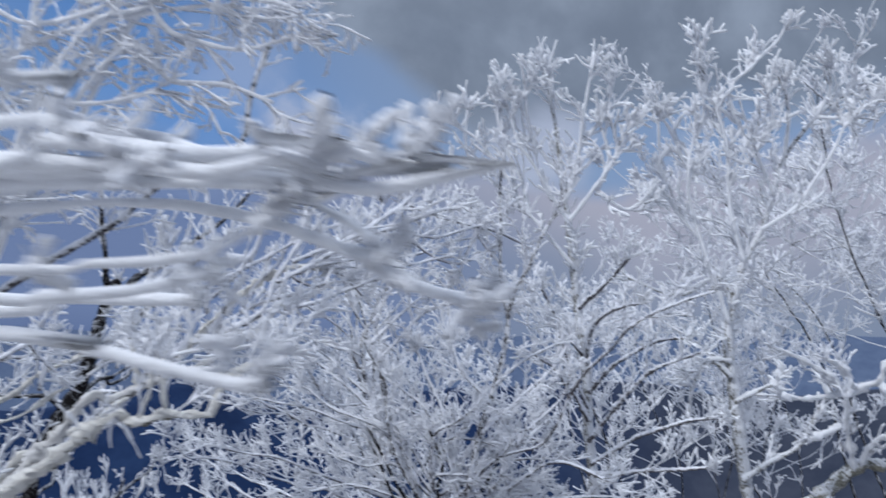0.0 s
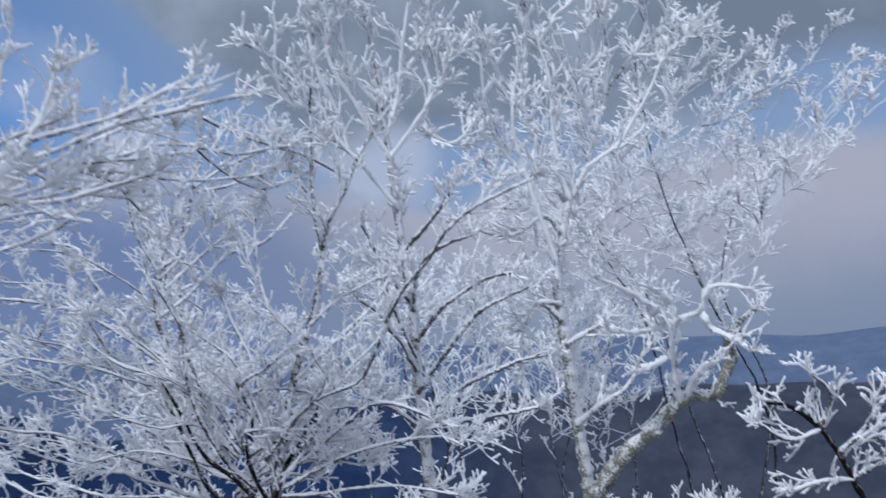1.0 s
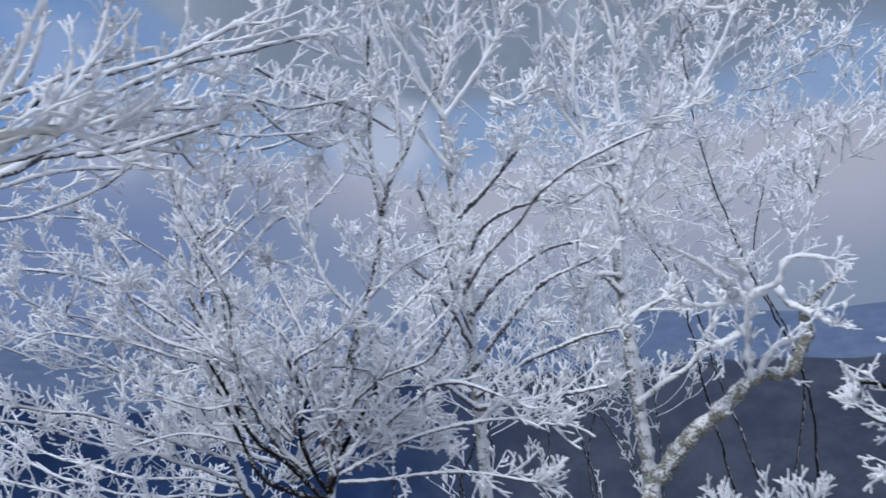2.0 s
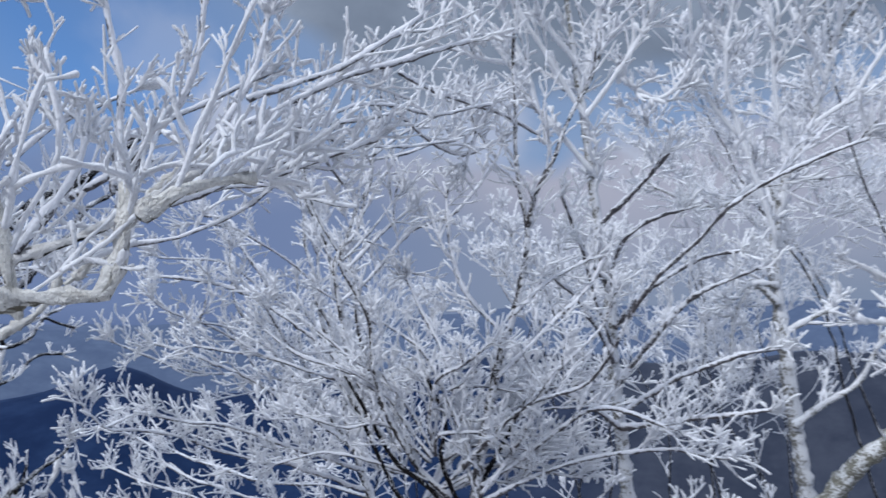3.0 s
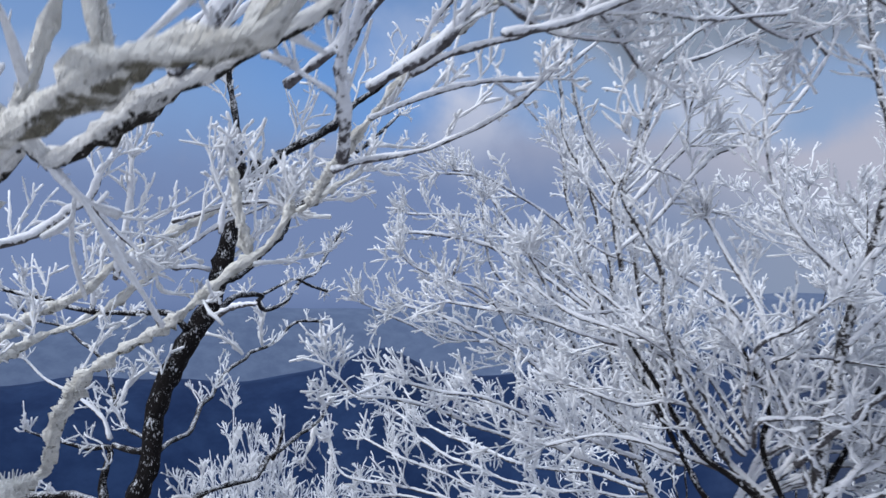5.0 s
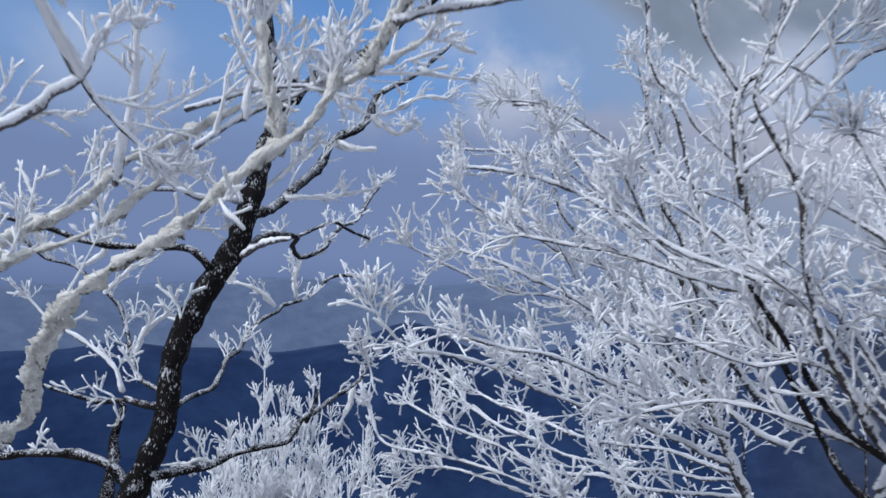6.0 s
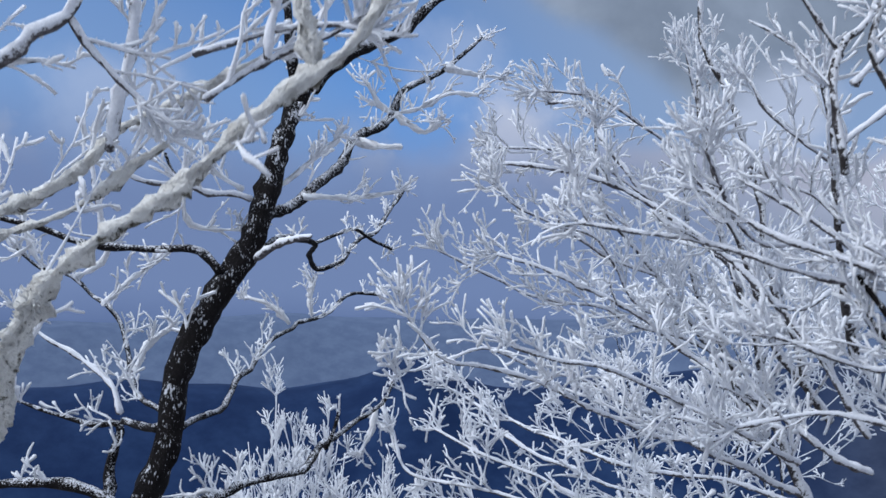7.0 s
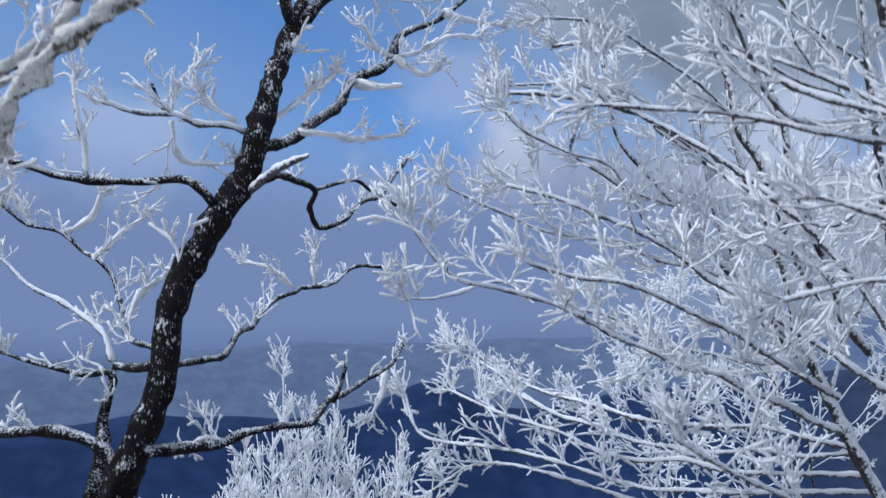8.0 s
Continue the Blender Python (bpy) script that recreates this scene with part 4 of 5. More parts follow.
limb(middle_tree, "rimed", (-0.45, 3.20, 1.21, 0.0070), (-0.45, 3.14, 1.36, 0.0064), (-0.28, 3.16, 1.30, 0.0059), (-0.11, 3.18, 1.33, 0.0053), (0.05, 3.19, 1.33, 0.0048), (0.21, 3.20, 1.34, 0.0043), shoots=11.0, **spiky)
limb(middle_tree, "rimed", (-0.44, 3.21, 1.17, 0.0070), (-0.42, 3.14, 1.26, 0.0062), (-0.27, 3.12, 1.27, 0.0055), (-0.09, 3.12, 1.25, 0.0049), (0.09, 3.12, 1.24, 0.0042), shoots=11.0, **spiky)
limb(middle_tree, "rimed", (-0.42, 3.22, 1.15, 0.0070), (-0.30, 3.16, 1.21, 0.0060), (-0.19, 3.12, 1.21, 0.0051), (-0.05, 3.08, 1.19, 0.0042), shoots=11.0, **spiky)
limb(middle_tree, "rimed", (-0.45, 3.20, 1.22, 0.0070), (-0.38, 3.15, 1.41, 0.0063), (-0.24, 3.14, 1.44, 0.0056), (-0.07, 3.14, 1.44, 0.0049), (0.09, 3.14, 1.50, 0.0043), shoots=11.0, **spiky)
limb(middle_tree, "rimed", (-0.46, 3.19, 1.26, 0.0070), (-0.41, 3.09, 1.45, 0.0060), (-0.30, 3.03, 1.52, 0.0051), (-0.20, 2.96, 1.60, 0.0042), shoots=11.0, **spiky)
limb(middle_tree, "rimed", (-0.38, 3.24, 1.15, 0.0070), (-0.19, 3.21, 1.30, 0.0060), (-0.04, 3.18, 1.40, 0.0051), (0.12, 3.16, 1.43, 0.0043), shoots=11.0, **spiky)
limb(middle_tree, "rimed", (-0.42, 3.24, 1.04, 0.0070), (-0.21, 3.21, 1.12, 0.0060), (-0.05, 3.18, 1.11, 0.0051), (0.09, 3.14, 1.08, 0.0042), shoots=11.0, **spiky)
limb(middle_tree, "rimed", (-0.41, 3.24, 1.05, 0.0070), (-0.26, 3.22, 1.17, 0.0061), (-0.09, 3.23, 1.15, 0.0052), (0.17, 3.27, 1.13, 0.0044), shoots=11.0, **spiky)
limb(middle_tree, "rimed", (-0.45, 3.26, 1.18, 0.0071), (-0.60, 3.20, 1.43, 0.0066), (-0.78, 3.15, 1.52, 0.0060), (-0.96, 3.10, 1.60, 0.0055), (-1.09, 3.07, 1.70, 0.0049), shoots=11.0, **spiky)
limb(middle_tree, "rimed", (-0.46, 3.26, 1.16, 0.0071), (-0.64, 3.21, 1.43, 0.0067), (-0.88, 3.17, 1.52, 0.0062), (-1.12, 3.13, 1.60, 0.0057), (-1.38, 3.08, 1.65, 0.0051), shoots=11.0, **spiky)
limb(middle_tree, "rimed", (-0.47, 3.26, 1.14, 0.0071), (-0.64, 3.18, 1.30, 0.0063), (-0.79, 3.13, 1.31, 0.0055), (-0.96, 3.05, 1.37, 0.0047), shoots=11.0, **spiky)
limb(middle_tree, "rimed", (-0.48, 3.27, 1.07, 0.0071), (-0.69, 3.18, 1.17, 0.0063), (-0.86, 3.11, 1.21, 0.0055), (-1.05, 3.05, 1.18, 0.0047), shoots=11.0, **spiky)
limb(middle_tree, "rimed", (-0.51, 3.25, 1.14, 0.0071), (-0.68, 3.25, 1.43, 0.0066), (-0.84, 3.27, 1.62, 0.0060), (-1.01, 3.30, 1.76, 0.0053), shoots=11.0, **spiky)
limb(middle_tree, "bare", (-0.31, 3.16, 0.93, 0.0107), (-0.38, 3.17, 1.04, 0.0097), (-0.42, 3.17, 1.18, 0.0088), (-0.40, 3.18, 1.32, 0.0078), (-0.46, 3.18, 1.48, 0.0068), shoots=3.0, from_s=0.6, **spiky)
limb(middle_tree, "bare", (-0.33, 3.16, 0.91, 0.0107), (-0.48, 3.16, 1.07, 0.0099), (-0.57, 3.17, 1.14, 0.0092), (-0.63, 3.18, 1.23, 0.0084), (-0.69, 3.18, 1.35, 0.0076), (-0.79, 3.18, 1.50, 0.0068), shoots=3.0, from_s=0.6, **spiky)
limb(middle_tree, "bare", (-0.34, 3.16, 0.90, 0.0107), (-0.57, 3.17, 1.01, 0.0097), (-0.66, 3.18, 1.15, 0.0088), (-0.73, 3.18, 1.31, 0.0078), (-0.79, 3.19, 1.44, 0.0068), shoots=3.0, from_s=0.6, **spiky)
limb(middle_tree, "bare", (-0.30, 3.16, 0.93, 0.0107), (-0.24, 3.16, 1.10, 0.0094), (-0.17, 3.18, 1.21, 0.0081), (-0.09, 3.19, 1.35, 0.0068), shoots=3.0, from_s=0.6, **spiky)
limb(middle_tree, "rimed", (-0.27, 3.14, 1.02, 0.0085), (-0.10, 3.08, 1.24, 0.0077), (0.04, 3.02, 1.46, 0.0070), (0.21, 2.97, 1.62, 0.0062), (0.27, 2.92, 1.75, 0.0055), shoots=11.0, **spiky)
limb(middle_tree, "rimed", (-0.26, 3.14, 1.06, 0.0085), (0.01, 3.04, 1.24, 0.0074), (0.23, 2.95, 1.34, 0.0063), (0.43, 2.89, 1.27, 0.0053), shoots=11.0, **spiky)
limb(middle_tree, "rimed", (-0.26, 3.15, 1.00, 0.0085), (0.03, 3.06, 1.13, 0.0074), (0.33, 2.97, 1.18, 0.0063), (0.60, 2.91, 1.16, 0.0053), shoots=11.0, **spiky)
limb(middle_tree, "rimed", (-0.28, 3.15, 1.00, 0.0085), (-0.33, 3.16, 1.24, 0.0079), (-0.37, 3.18, 1.48, 0.0073), (-0.46, 3.19, 1.72, 0.0067), (-0.53, 3.22, 1.89, 0.0060), shoots=11.0, **spiky)
limb(middle_tree, "rimed", (-0.27, 3.13, 1.11, 0.0085), (-0.35, 3.13, 1.36, 0.0076), (-0.46, 3.13, 1.57, 0.0067), (-0.64, 3.14, 1.72, 0.0058), shoots=11.0, **spiky)
limb(middle_tree, "rimed", (-0.18, 3.07, 1.47, 0.0085), (-0.01, 3.08, 1.62, 0.0076), (0.16, 3.09, 1.77, 0.0067), (0.29, 3.09, 1.96, 0.0058), shoots=11.0, **spiky)
limb(middle_tree, "rimed", (-0.10, 3.03, 1.71, 0.0085), (0.04, 3.07, 1.82, 0.0072), (0.22, 3.10, 1.92, 0.0058), shoots=11.0, **spiky)
limb(middle_tree, "rimed", (-0.13, 3.05, 1.62, 0.0085), (-0.26, 3.06, 1.79, 0.0076), (-0.32, 3.06, 1.98, 0.0067), (-0.34, 3.06, 2.20, 0.0058), shoots=11.0, **spiky)
limb(middle_tree, "rimed", (-0.26, 3.15, 0.97, 0.0085), (-0.00, 3.05, 0.98, 0.0073), (0.27, 2.94, 1.00, 0.0062), (0.50, 2.84, 0.96, 0.0051), shoots=11.0, **spiky)
limb(middle_tree, "rimed", (-0.51, 3.40, 0.95, 0.0091), (-0.30, 3.42, 1.15, 0.0079), (-0.16, 3.43, 1.24, 0.0067), (-0.05, 3.43, 1.31, 0.0055), shoots=10.0, **spiky)
limb(middle_tree, "rimed", (-0.50, 3.41, 0.95, 0.0091), (-0.25, 3.45, 1.08, 0.0079), (-0.10, 3.47, 1.10, 0.0067), (0.03, 3.48, 1.14, 0.0055), shoots=10.0, **spiky)
limb(middle_tree, "rimed", (-0.51, 3.40, 0.97, 0.0091), (-0.36, 3.38, 1.24, 0.0079), (-0.25, 3.37, 1.42, 0.0067), (-0.14, 3.35, 1.54, 0.0055), shoots=10.0, **spiky)
limb(middle_tree, "rimed", (-0.48, 3.41, 0.95, 0.0091), (-0.31, 3.42, 1.03, 0.0073), (-0.15, 3.43, 1.02, 0.0055), shoots=10.0, **spiky)
limb(middle_tree, "rimed", (-0.51, 3.40, 0.97, 0.0091), (-0.33, 3.40, 1.19, 0.0079), (-0.20, 3.40, 1.33, 0.0067), (-0.08, 3.39, 1.42, 0.0055), shoots=10.0, **spiky)
limb(middle_tree, "stem", (-0.80, 3.17, 1.73, 0.0093), (-0.79, 3.14, 1.99, 0.0086), (-0.73, 3.15, 2.07, 0.0080), (-0.68, 3.15, 2.24, 0.0073), (-0.64, 3.14, 2.40, 0.0066), (-0.61, 3.13, 2.56, 0.0060), (-0.59, 3.12, 2.71, 0.0053), shoots=6.0, **spiky)
limb(middle_tree, "stem", (-0.79, 3.14, 1.99, 0.0066), (-0.88, 3.08, 2.18, 0.0057), (-0.90, 3.04, 2.41, 0.0049), (-0.87, 3.03, 2.57, 0.0040), shoots=7.0, **spiky)
limb(middle_tree, "rimed", (-0.80, 3.16, 1.80, 0.0074), (-0.69, 3.20, 1.89, 0.0072), (-0.59, 3.22, 2.00, 0.0070), (-0.50, 3.24, 2.09, 0.0068), (-0.41, 3.27, 2.13, 0.0067), (-0.32, 3.30, 2.17, 0.0065), (-0.19, 3.33, 2.32, 0.0063), (-0.13, 3.34, 2.41, 0.0061), (-0.09, 3.34, 2.51, 0.0059), (-0.05, 3.34, 2.66, 0.0057), shoots=9.0, **spiky)
limb(middle_tree, "rimed", (-0.77, 3.16, 1.93, 0.0080), (-0.61, 3.20, 2.09, 0.0068), (-0.52, 3.22, 2.17, 0.0057), shoots=10.0, **spiky)
limb(middle_tree, "rimed", (-0.64, 3.14, 2.40, 0.0068), (-0.52, 3.17, 2.49, 0.0061), (-0.40, 3.21, 2.56, 0.0053), (-0.26, 3.26, 2.63, 0.0046), shoots=12.0, **spiky)
limb(middle_tree, "rimed", (-0.65, 3.14, 2.38, 0.0068), (-0.50, 3.20, 2.42, 0.0061), (-0.35, 3.24, 2.48, 0.0053), (-0.22, 3.29, 2.51, 0.0046), shoots=12.0, **spiky)
limb(middle_tree, "rimed", (-0.68, 3.15, 2.24, 0.0057), (-0.57, 3.18, 2.36, 0.0053), (-0.47, 3.19, 2.52, 0.0049), (-0.44, 3.18, 2.67, 0.0046), shoots=12.0, **spiky)
limb(middle_tree, "rimed", (-0.90, 3.04, 2.41, 0.0057), (-0.80, 3.06, 2.49, 0.0053), (-0.72, 3.08, 2.58, 0.0049), (-0.70, 3.08, 2.67, 0.0046), shoots=11.0, **spiky)
limb(middle_tree, "rimed", (-0.13, 3.34, 2.41, 0.0068), (-0.20, 3.30, 2.50, 0.0061), (-0.23, 3.28, 2.59, 0.0053), (-0.24, 3.26, 2.66, 0.0046), shoots=11.0, **spiky)
spreading_tree = tree("spreading_tree", -0.80, 4.72, "wide spreading tree white with rime on every twig", STEM_BARK, 1.0)
limb(spreading_tree, "trunk", (-0.82, 4.63, 0.53, 0.0309), (-0.87, 4.58, 0.65, 0.0239), (-0.95, 4.49, 0.88, 0.0211), (-1.01, 4.49, 1.07, 0.0172), (-1.05, 4.49, 1.24, 0.0160), (-1.07, 4.50, 1.43, 0.0148), (-1.14, 4.47, 1.69, 0.0136), (-1.18, 4.45, 1.89, 0.0122), (-1.19, 4.48, 2.12, 0.0094), (-1.18, 4.47, 2.45, 0.0064), shoots=9.0, **antler)
limb(spreading_tree, "stem", (-0.96, 4.54, 0.90, 0.0143), (-1.03, 4.51, 1.08, 0.0130), (-1.16, 4.44, 1.33, 0.0117), (-1.25, 4.39, 1.54, 0.0104), (-1.28, 4.39, 1.65, 0.0090), (-1.29, 4.39, 1.85, 0.0076), (-1.29, 4.39, 2.05, 0.0062), shoots=10.0, **antler)
limb(spreading_tree, "stem", (-1.03, 4.48, 1.08, 0.0129), (-1.15, 4.38, 1.26, 0.0119), (-1.24, 4.31, 1.41, 0.0108), (-1.35, 4.23, 1.57, 0.0098), (-1.44, 4.15, 1.73, 0.0088), (-1.53, 4.08, 1.87, 0.0078), (-1.55, 4.05, 2.01, 0.0067), (-1.55, 4.01, 2.19, 0.0057), shoots=11.0, **antler)
limb(spreading_tree, "rimed", (-1.39, 4.19, 1.64, 0.0062), (-1.47, 4.11, 1.67, 0.0059), (-1.53, 4.04, 1.70, 0.0056), (-1.61, 3.96, 1.76, 0.0053), (-1.66, 3.89, 1.80, 0.0051), (-1.62, 3.85, 1.89, 0.0048), (-1.59, 3.81, 2.00, 0.0046), shoots=10.0, **antler)
limb(spreading_tree, "stem", (-0.76, 3.99, 1.32, 0.0163), (-0.78, 3.77, 1.52, 0.0120), (-0.80, 3.62, 1.65, 0.0091), (-0.81, 3.55, 1.80, 0.0083), (-0.81, 3.51, 1.95, 0.0077), (-0.82, 3.48, 2.06, 0.0071), shoots=8.0, **antler)
limb(spreading_tree, "rimed", (-0.75, 3.48, 1.64, 0.0066), (-0.90, 3.38, 1.60, 0.0061), (-0.98, 3.29, 1.60, 0.0057), (-1.02, 3.23, 1.64, 0.0052), (-1.05, 3.15, 1.71, 0.0048), (-1.08, 3.07, 1.79, 0.0044), shoots=5.0, **antler)
limb(spreading_tree, "rimed", (-0.93, 4.52, 0.83, 0.0145), (-1.06, 4.38, 0.91, 0.0107), (-1.25, 4.16, 1.02, 0.0091), (-1.39, 3.97, 1.09, 0.0082), (-1.54, 3.71, 1.18, 0.0072), (-1.67, 3.52, 1.27, 0.0064), (-1.78, 3.40, 1.31, 0.0058), (-1.83, 3.26, 1.33, 0.0050), (-1.90, 3.14, 1.47, 0.0040), shoots=11.0, **antler)
limb(spreading_tree, "rimed", (-0.95, 4.42, 0.96, 0.0131), (-1.10, 4.10, 1.08, 0.0106), (-1.22, 3.81, 1.17, 0.0087), (-1.33, 3.68, 1.24, 0.0079), (-1.46, 3.55, 1.31, 0.0070), (-1.59, 3.46, 1.34, 0.0063), (-1.66, 3.39, 1.36, 0.0056), shoots=12.0, **antler)
limb(spreading_tree, "rimed", (-1.18, 4.35, 1.34, 0.0074), (-1.33, 4.25, 1.41, 0.0071), (-1.48, 4.16, 1.45, 0.0067), (-1.58, 4.09, 1.51, 0.0064), (-1.68, 4.02, 1.54, 0.0060), (-1.80, 3.95, 1.56, 0.0057), (-1.88, 3.88, 1.61, 0.0054), (-1.99, 3.81, 1.67, 0.0051), (-2.06, 3.75, 1.71, 0.0047), shoots=11.0, **antler)
limb(spreading_tree, "rimed", (-1.78, 3.85, 1.31, 0.0057), (-1.87, 3.69, 1.36, 0.0052), (-1.96, 3.54, 1.31, 0.0047), (-1.98, 3.42, 1.29, 0.0043), (-2.00, 3.30, 1.29, 0.0038), shoots=7.0, **antler)
limb(spreading_tree, "rimed", (-0.93, 4.58, 0.78, 0.0099), (-1.15, 4.66, 0.84, 0.0098), (-1.42, 4.73, 0.86, 0.0096), (-1.70, 4.79, 0.88, 0.0094), (-1.93, 4.86, 0.95, 0.0090), (-2.16, 4.94, 1.01, 0.0086), (-2.36, 5.02, 1.10, 0.0080), (-2.54, 5.12, 1.19, 0.0074), (-2.74, 5.20, 1.30, 0.0067), shoots=8.5, **antler)
limb(spreading_tree, "rimed", (-0.92, 4.59, 0.76, 0.0086), (-1.12, 4.64, 0.76, 0.0085), (-1.42, 4.64, 0.76, 0.0083), (-1.70, 4.65, 0.80, 0.0081), (-1.97, 4.64, 0.90, 0.0078), (-2.18, 4.67, 1.00, 0.0074), (-2.30, 4.74, 1.10, 0.0070), (-2.52, 4.76, 1.21, 0.0066), shoots=11.0, **antler)
limb(spreading_tree, "rimed", (-0.89, 4.62, 0.68, 0.0086), (-1.13, 4.59, 0.68, 0.0082), (-1.41, 4.54, 0.71, 0.0078), (-1.71, 4.47, 0.77, 0.0074), (-2.00, 4.41, 0.87, 0.0069), (-2.18, 4.39, 0.94, 0.0063), (-2.37, 4.37, 1.03, 0.0058), shoots=8.5, **antler)
limb(spreading_tree, "rimed", (-0.88, 4.64, 0.62, 0.0086), (-1.13, 4.59, 0.62, 0.0084), (-1.42, 4.52, 0.63, 0.0081), (-1.71, 4.45, 0.67, 0.0077), (-1.95, 4.39, 0.76, 0.0074), (-2.17, 4.34, 0.81, 0.0070), (-2.39, 4.30, 0.83, 0.0067), (-2.50, 4.31, 0.88, 0.0063), (-2.56, 4.33, 1.02, 0.0058), shoots=8.5, **antler)
limb(spreading_tree, "rimed", (-0.89, 4.64, 0.58, 0.0074), (-1.24, 4.59, 0.56, 0.0072), (-1.63, 4.52, 0.58, 0.0071), (-1.95, 4.46, 0.68, 0.0068), (-2.17, 4.46, 0.72, 0.0066), (-2.35, 4.48, 0.72, 0.0063), (-2.56, 4.52, 0.60, 0.0060), shoots=9.0, **antler)
limb(spreading_tree, "rimed", (-1.04, 4.36, 1.08, 0.0071), (-1.21, 4.25, 1.09, 0.0066), (-1.34, 4.16, 1.13, 0.0061), (-1.47, 4.07, 1.17, 0.0056), (-1.59, 3.97, 1.25, 0.0051), (-1.69, 3.90, 1.28, 0.0046), shoots=12.0, **antler)
limb(spreading_tree, "rimed", (-0.91, 3.73, 0.62, 0.0087), (-1.04, 3.55, 0.70, 0.0074), (-1.12, 3.40, 0.77, 0.0063), (-1.20, 3.25, 0.85, 0.0052), (-1.27, 3.10, 0.92, 0.0042), shoots=6.0, **antler)
limb(spreading_tree, "rimed", (-1.14, 4.42, 1.68, 0.0064), (-1.28, 4.34, 1.83, 0.0062), (-1.42, 4.28, 1.95, 0.0060), (-1.55, 4.22, 2.06, 0.0057), (-1.71, 4.14, 2.14, 0.0055), (-1.96, 4.05, 2.16, 0.0053), shoots=11.0, **antler)
limb(spreading_tree, "rimed", (-1.18, 4.39, 2.00, 0.0065), (-1.32, 4.25, 2.14, 0.0061), (-1.45, 4.13, 2.23, 0.0057), (-1.56, 4.02, 2.30, 0.0053), (-1.73, 3.90, 2.31, 0.0049), shoots=12.0, **antler)
limb(spreading_tree, "rimed", (-1.18, 4.41, 2.19, 0.0066), (-1.23, 4.35, 2.36, 0.0060), (-1.25, 4.31, 2.53, 0.0053), shoots=12.0, **antler)
limb(spreading_tree, "rimed", (-1.33, 4.31, 1.46, 0.0063), (-1.47, 4.15, 1.57, 0.0059), (-1.56, 3.99, 1.75, 0.0055), (-1.67, 3.85, 1.79, 0.0051), (-1.76, 3.72, 1.84, 0.0047), (-1.80, 3.61, 1.90, 0.0044), shoots=11.0, **antler)
limb(spreading_tree, "rimed", (-1.09, 4.42, 1.51, 0.0063), (-1.02, 4.46, 1.67, 0.0060), (-0.97, 4.51, 1.76, 0.0058), (-0.86, 4.58, 1.87, 0.0056), (-0.79, 4.63, 1.98, 0.0053), shoots=11.0, **antler)
limb(spreading_tree, "rimed", (-1.04, 4.44, 1.24, 0.0062), (-0.92, 4.52, 1.40, 0.0057), (-0.78, 4.63, 1.48, 0.0051), shoots=8.5, **antler)
limb(spreading_tree, "rimed", (-0.97, 4.47, 0.96, 0.0073), (-0.90, 4.41, 1.15, 0.0063), (-0.84, 4.36, 1.26, 0.0054), (-0.77, 4.31, 1.38, 0.0046), shoots=12.0, **antler)
limb(spreading_tree, "rimed", (-0.77, 3.90, 1.74, 0.0060), (-0.86, 3.84, 1.82, 0.0054), (-0.95, 3.80, 1.86, 0.0047), (-1.03, 3.75, 1.92, 0.0040), shoots=11.0, **antler)
limb(spreading_tree, "rimed", (-0.78, 3.87, 1.91, 0.0060), (-0.89, 3.80, 2.00, 0.0054), (-0.97, 3.74, 2.08, 0.0047), (-1.00, 3.71, 2.16, 0.0040), shoots=12.0, **antler)
limb(spreading_tree, "rimed", (-0.74, 4.17, 1.61, 0.0066), (-0.90, 4.12, 1.49, 0.0058), (-0.99, 4.07, 1.50, 0.0051), (-1.14, 4.01, 1.47, 0.0044), shoots=11.0, **antler)
limb(spreading_tree, "stem", (-0.83, 4.53, 1.10, 0.0165), (-1.01, 4.42, 1.41, 0.0152), (-1.07, 4.37, 1.62, 0.0138), (-1.15, 4.30, 1.88, 0.0124), (-1.17, 4.27, 2.05, 0.0110), (-1.20, 4.24, 2.22, 0.0096), (-1.20, 4.21, 2.39, 0.0083), shoots=9.0, **antler)
limb(spreading_tree, "stem", (-0.91, 4.37, 1.27, 0.0141), (-0.98, 4.30, 1.56, 0.0132), (-1.01, 4.26, 1.81, 0.0124), (-1.04, 4.21, 2.03, 0.0115), (-1.08, 4.17, 2.23, 0.0106), (-1.15, 4.12, 2.41, 0.0098), (-1.17, 4.08, 2.62, 0.0089), (-1.18, 4.05, 2.81, 0.0081), shoots=8.0, **antler)
limb(spreading_tree, "rimed", (-0.72, 4.36, 1.06, 0.0118), (-0.94, 4.22, 1.48, 0.0108), (-1.22, 4.09, 1.76, 0.0098), (-1.46, 3.99, 1.92, 0.0089), (-1.69, 3.90, 2.01, 0.0080), (-1.86, 3.82, 2.03, 0.0071), shoots=11.0, **antler)
limb(spreading_tree, "rimed", (-0.72, 4.38, 0.94, 0.0118), (-0.89, 4.26, 1.05, 0.0107), (-1.17, 4.13, 1.28, 0.0097), (-1.40, 4.00, 1.47, 0.0088), (-1.62, 3.88, 1.60, 0.0078), (-1.85, 3.77, 1.69, 0.0069), shoots=11.0, **antler)
limb(spreading_tree, "rimed", (-1.09, 4.37, 1.65, 0.0100), (-1.36, 4.39, 1.89, 0.0097), (-1.59, 4.40, 2.20, 0.0092), (-1.70, 4.42, 2.41, 0.0088), (-1.86, 4.46, 2.46, 0.0084), shoots=9.0, **antler)
grey_tree = tree("grey_tree", 0.42, 4.08, "grey-stemmed upright tree white with rime", GREY_BARK, 0.8, 1.1, 4, thick=1.4, twig=RIME)
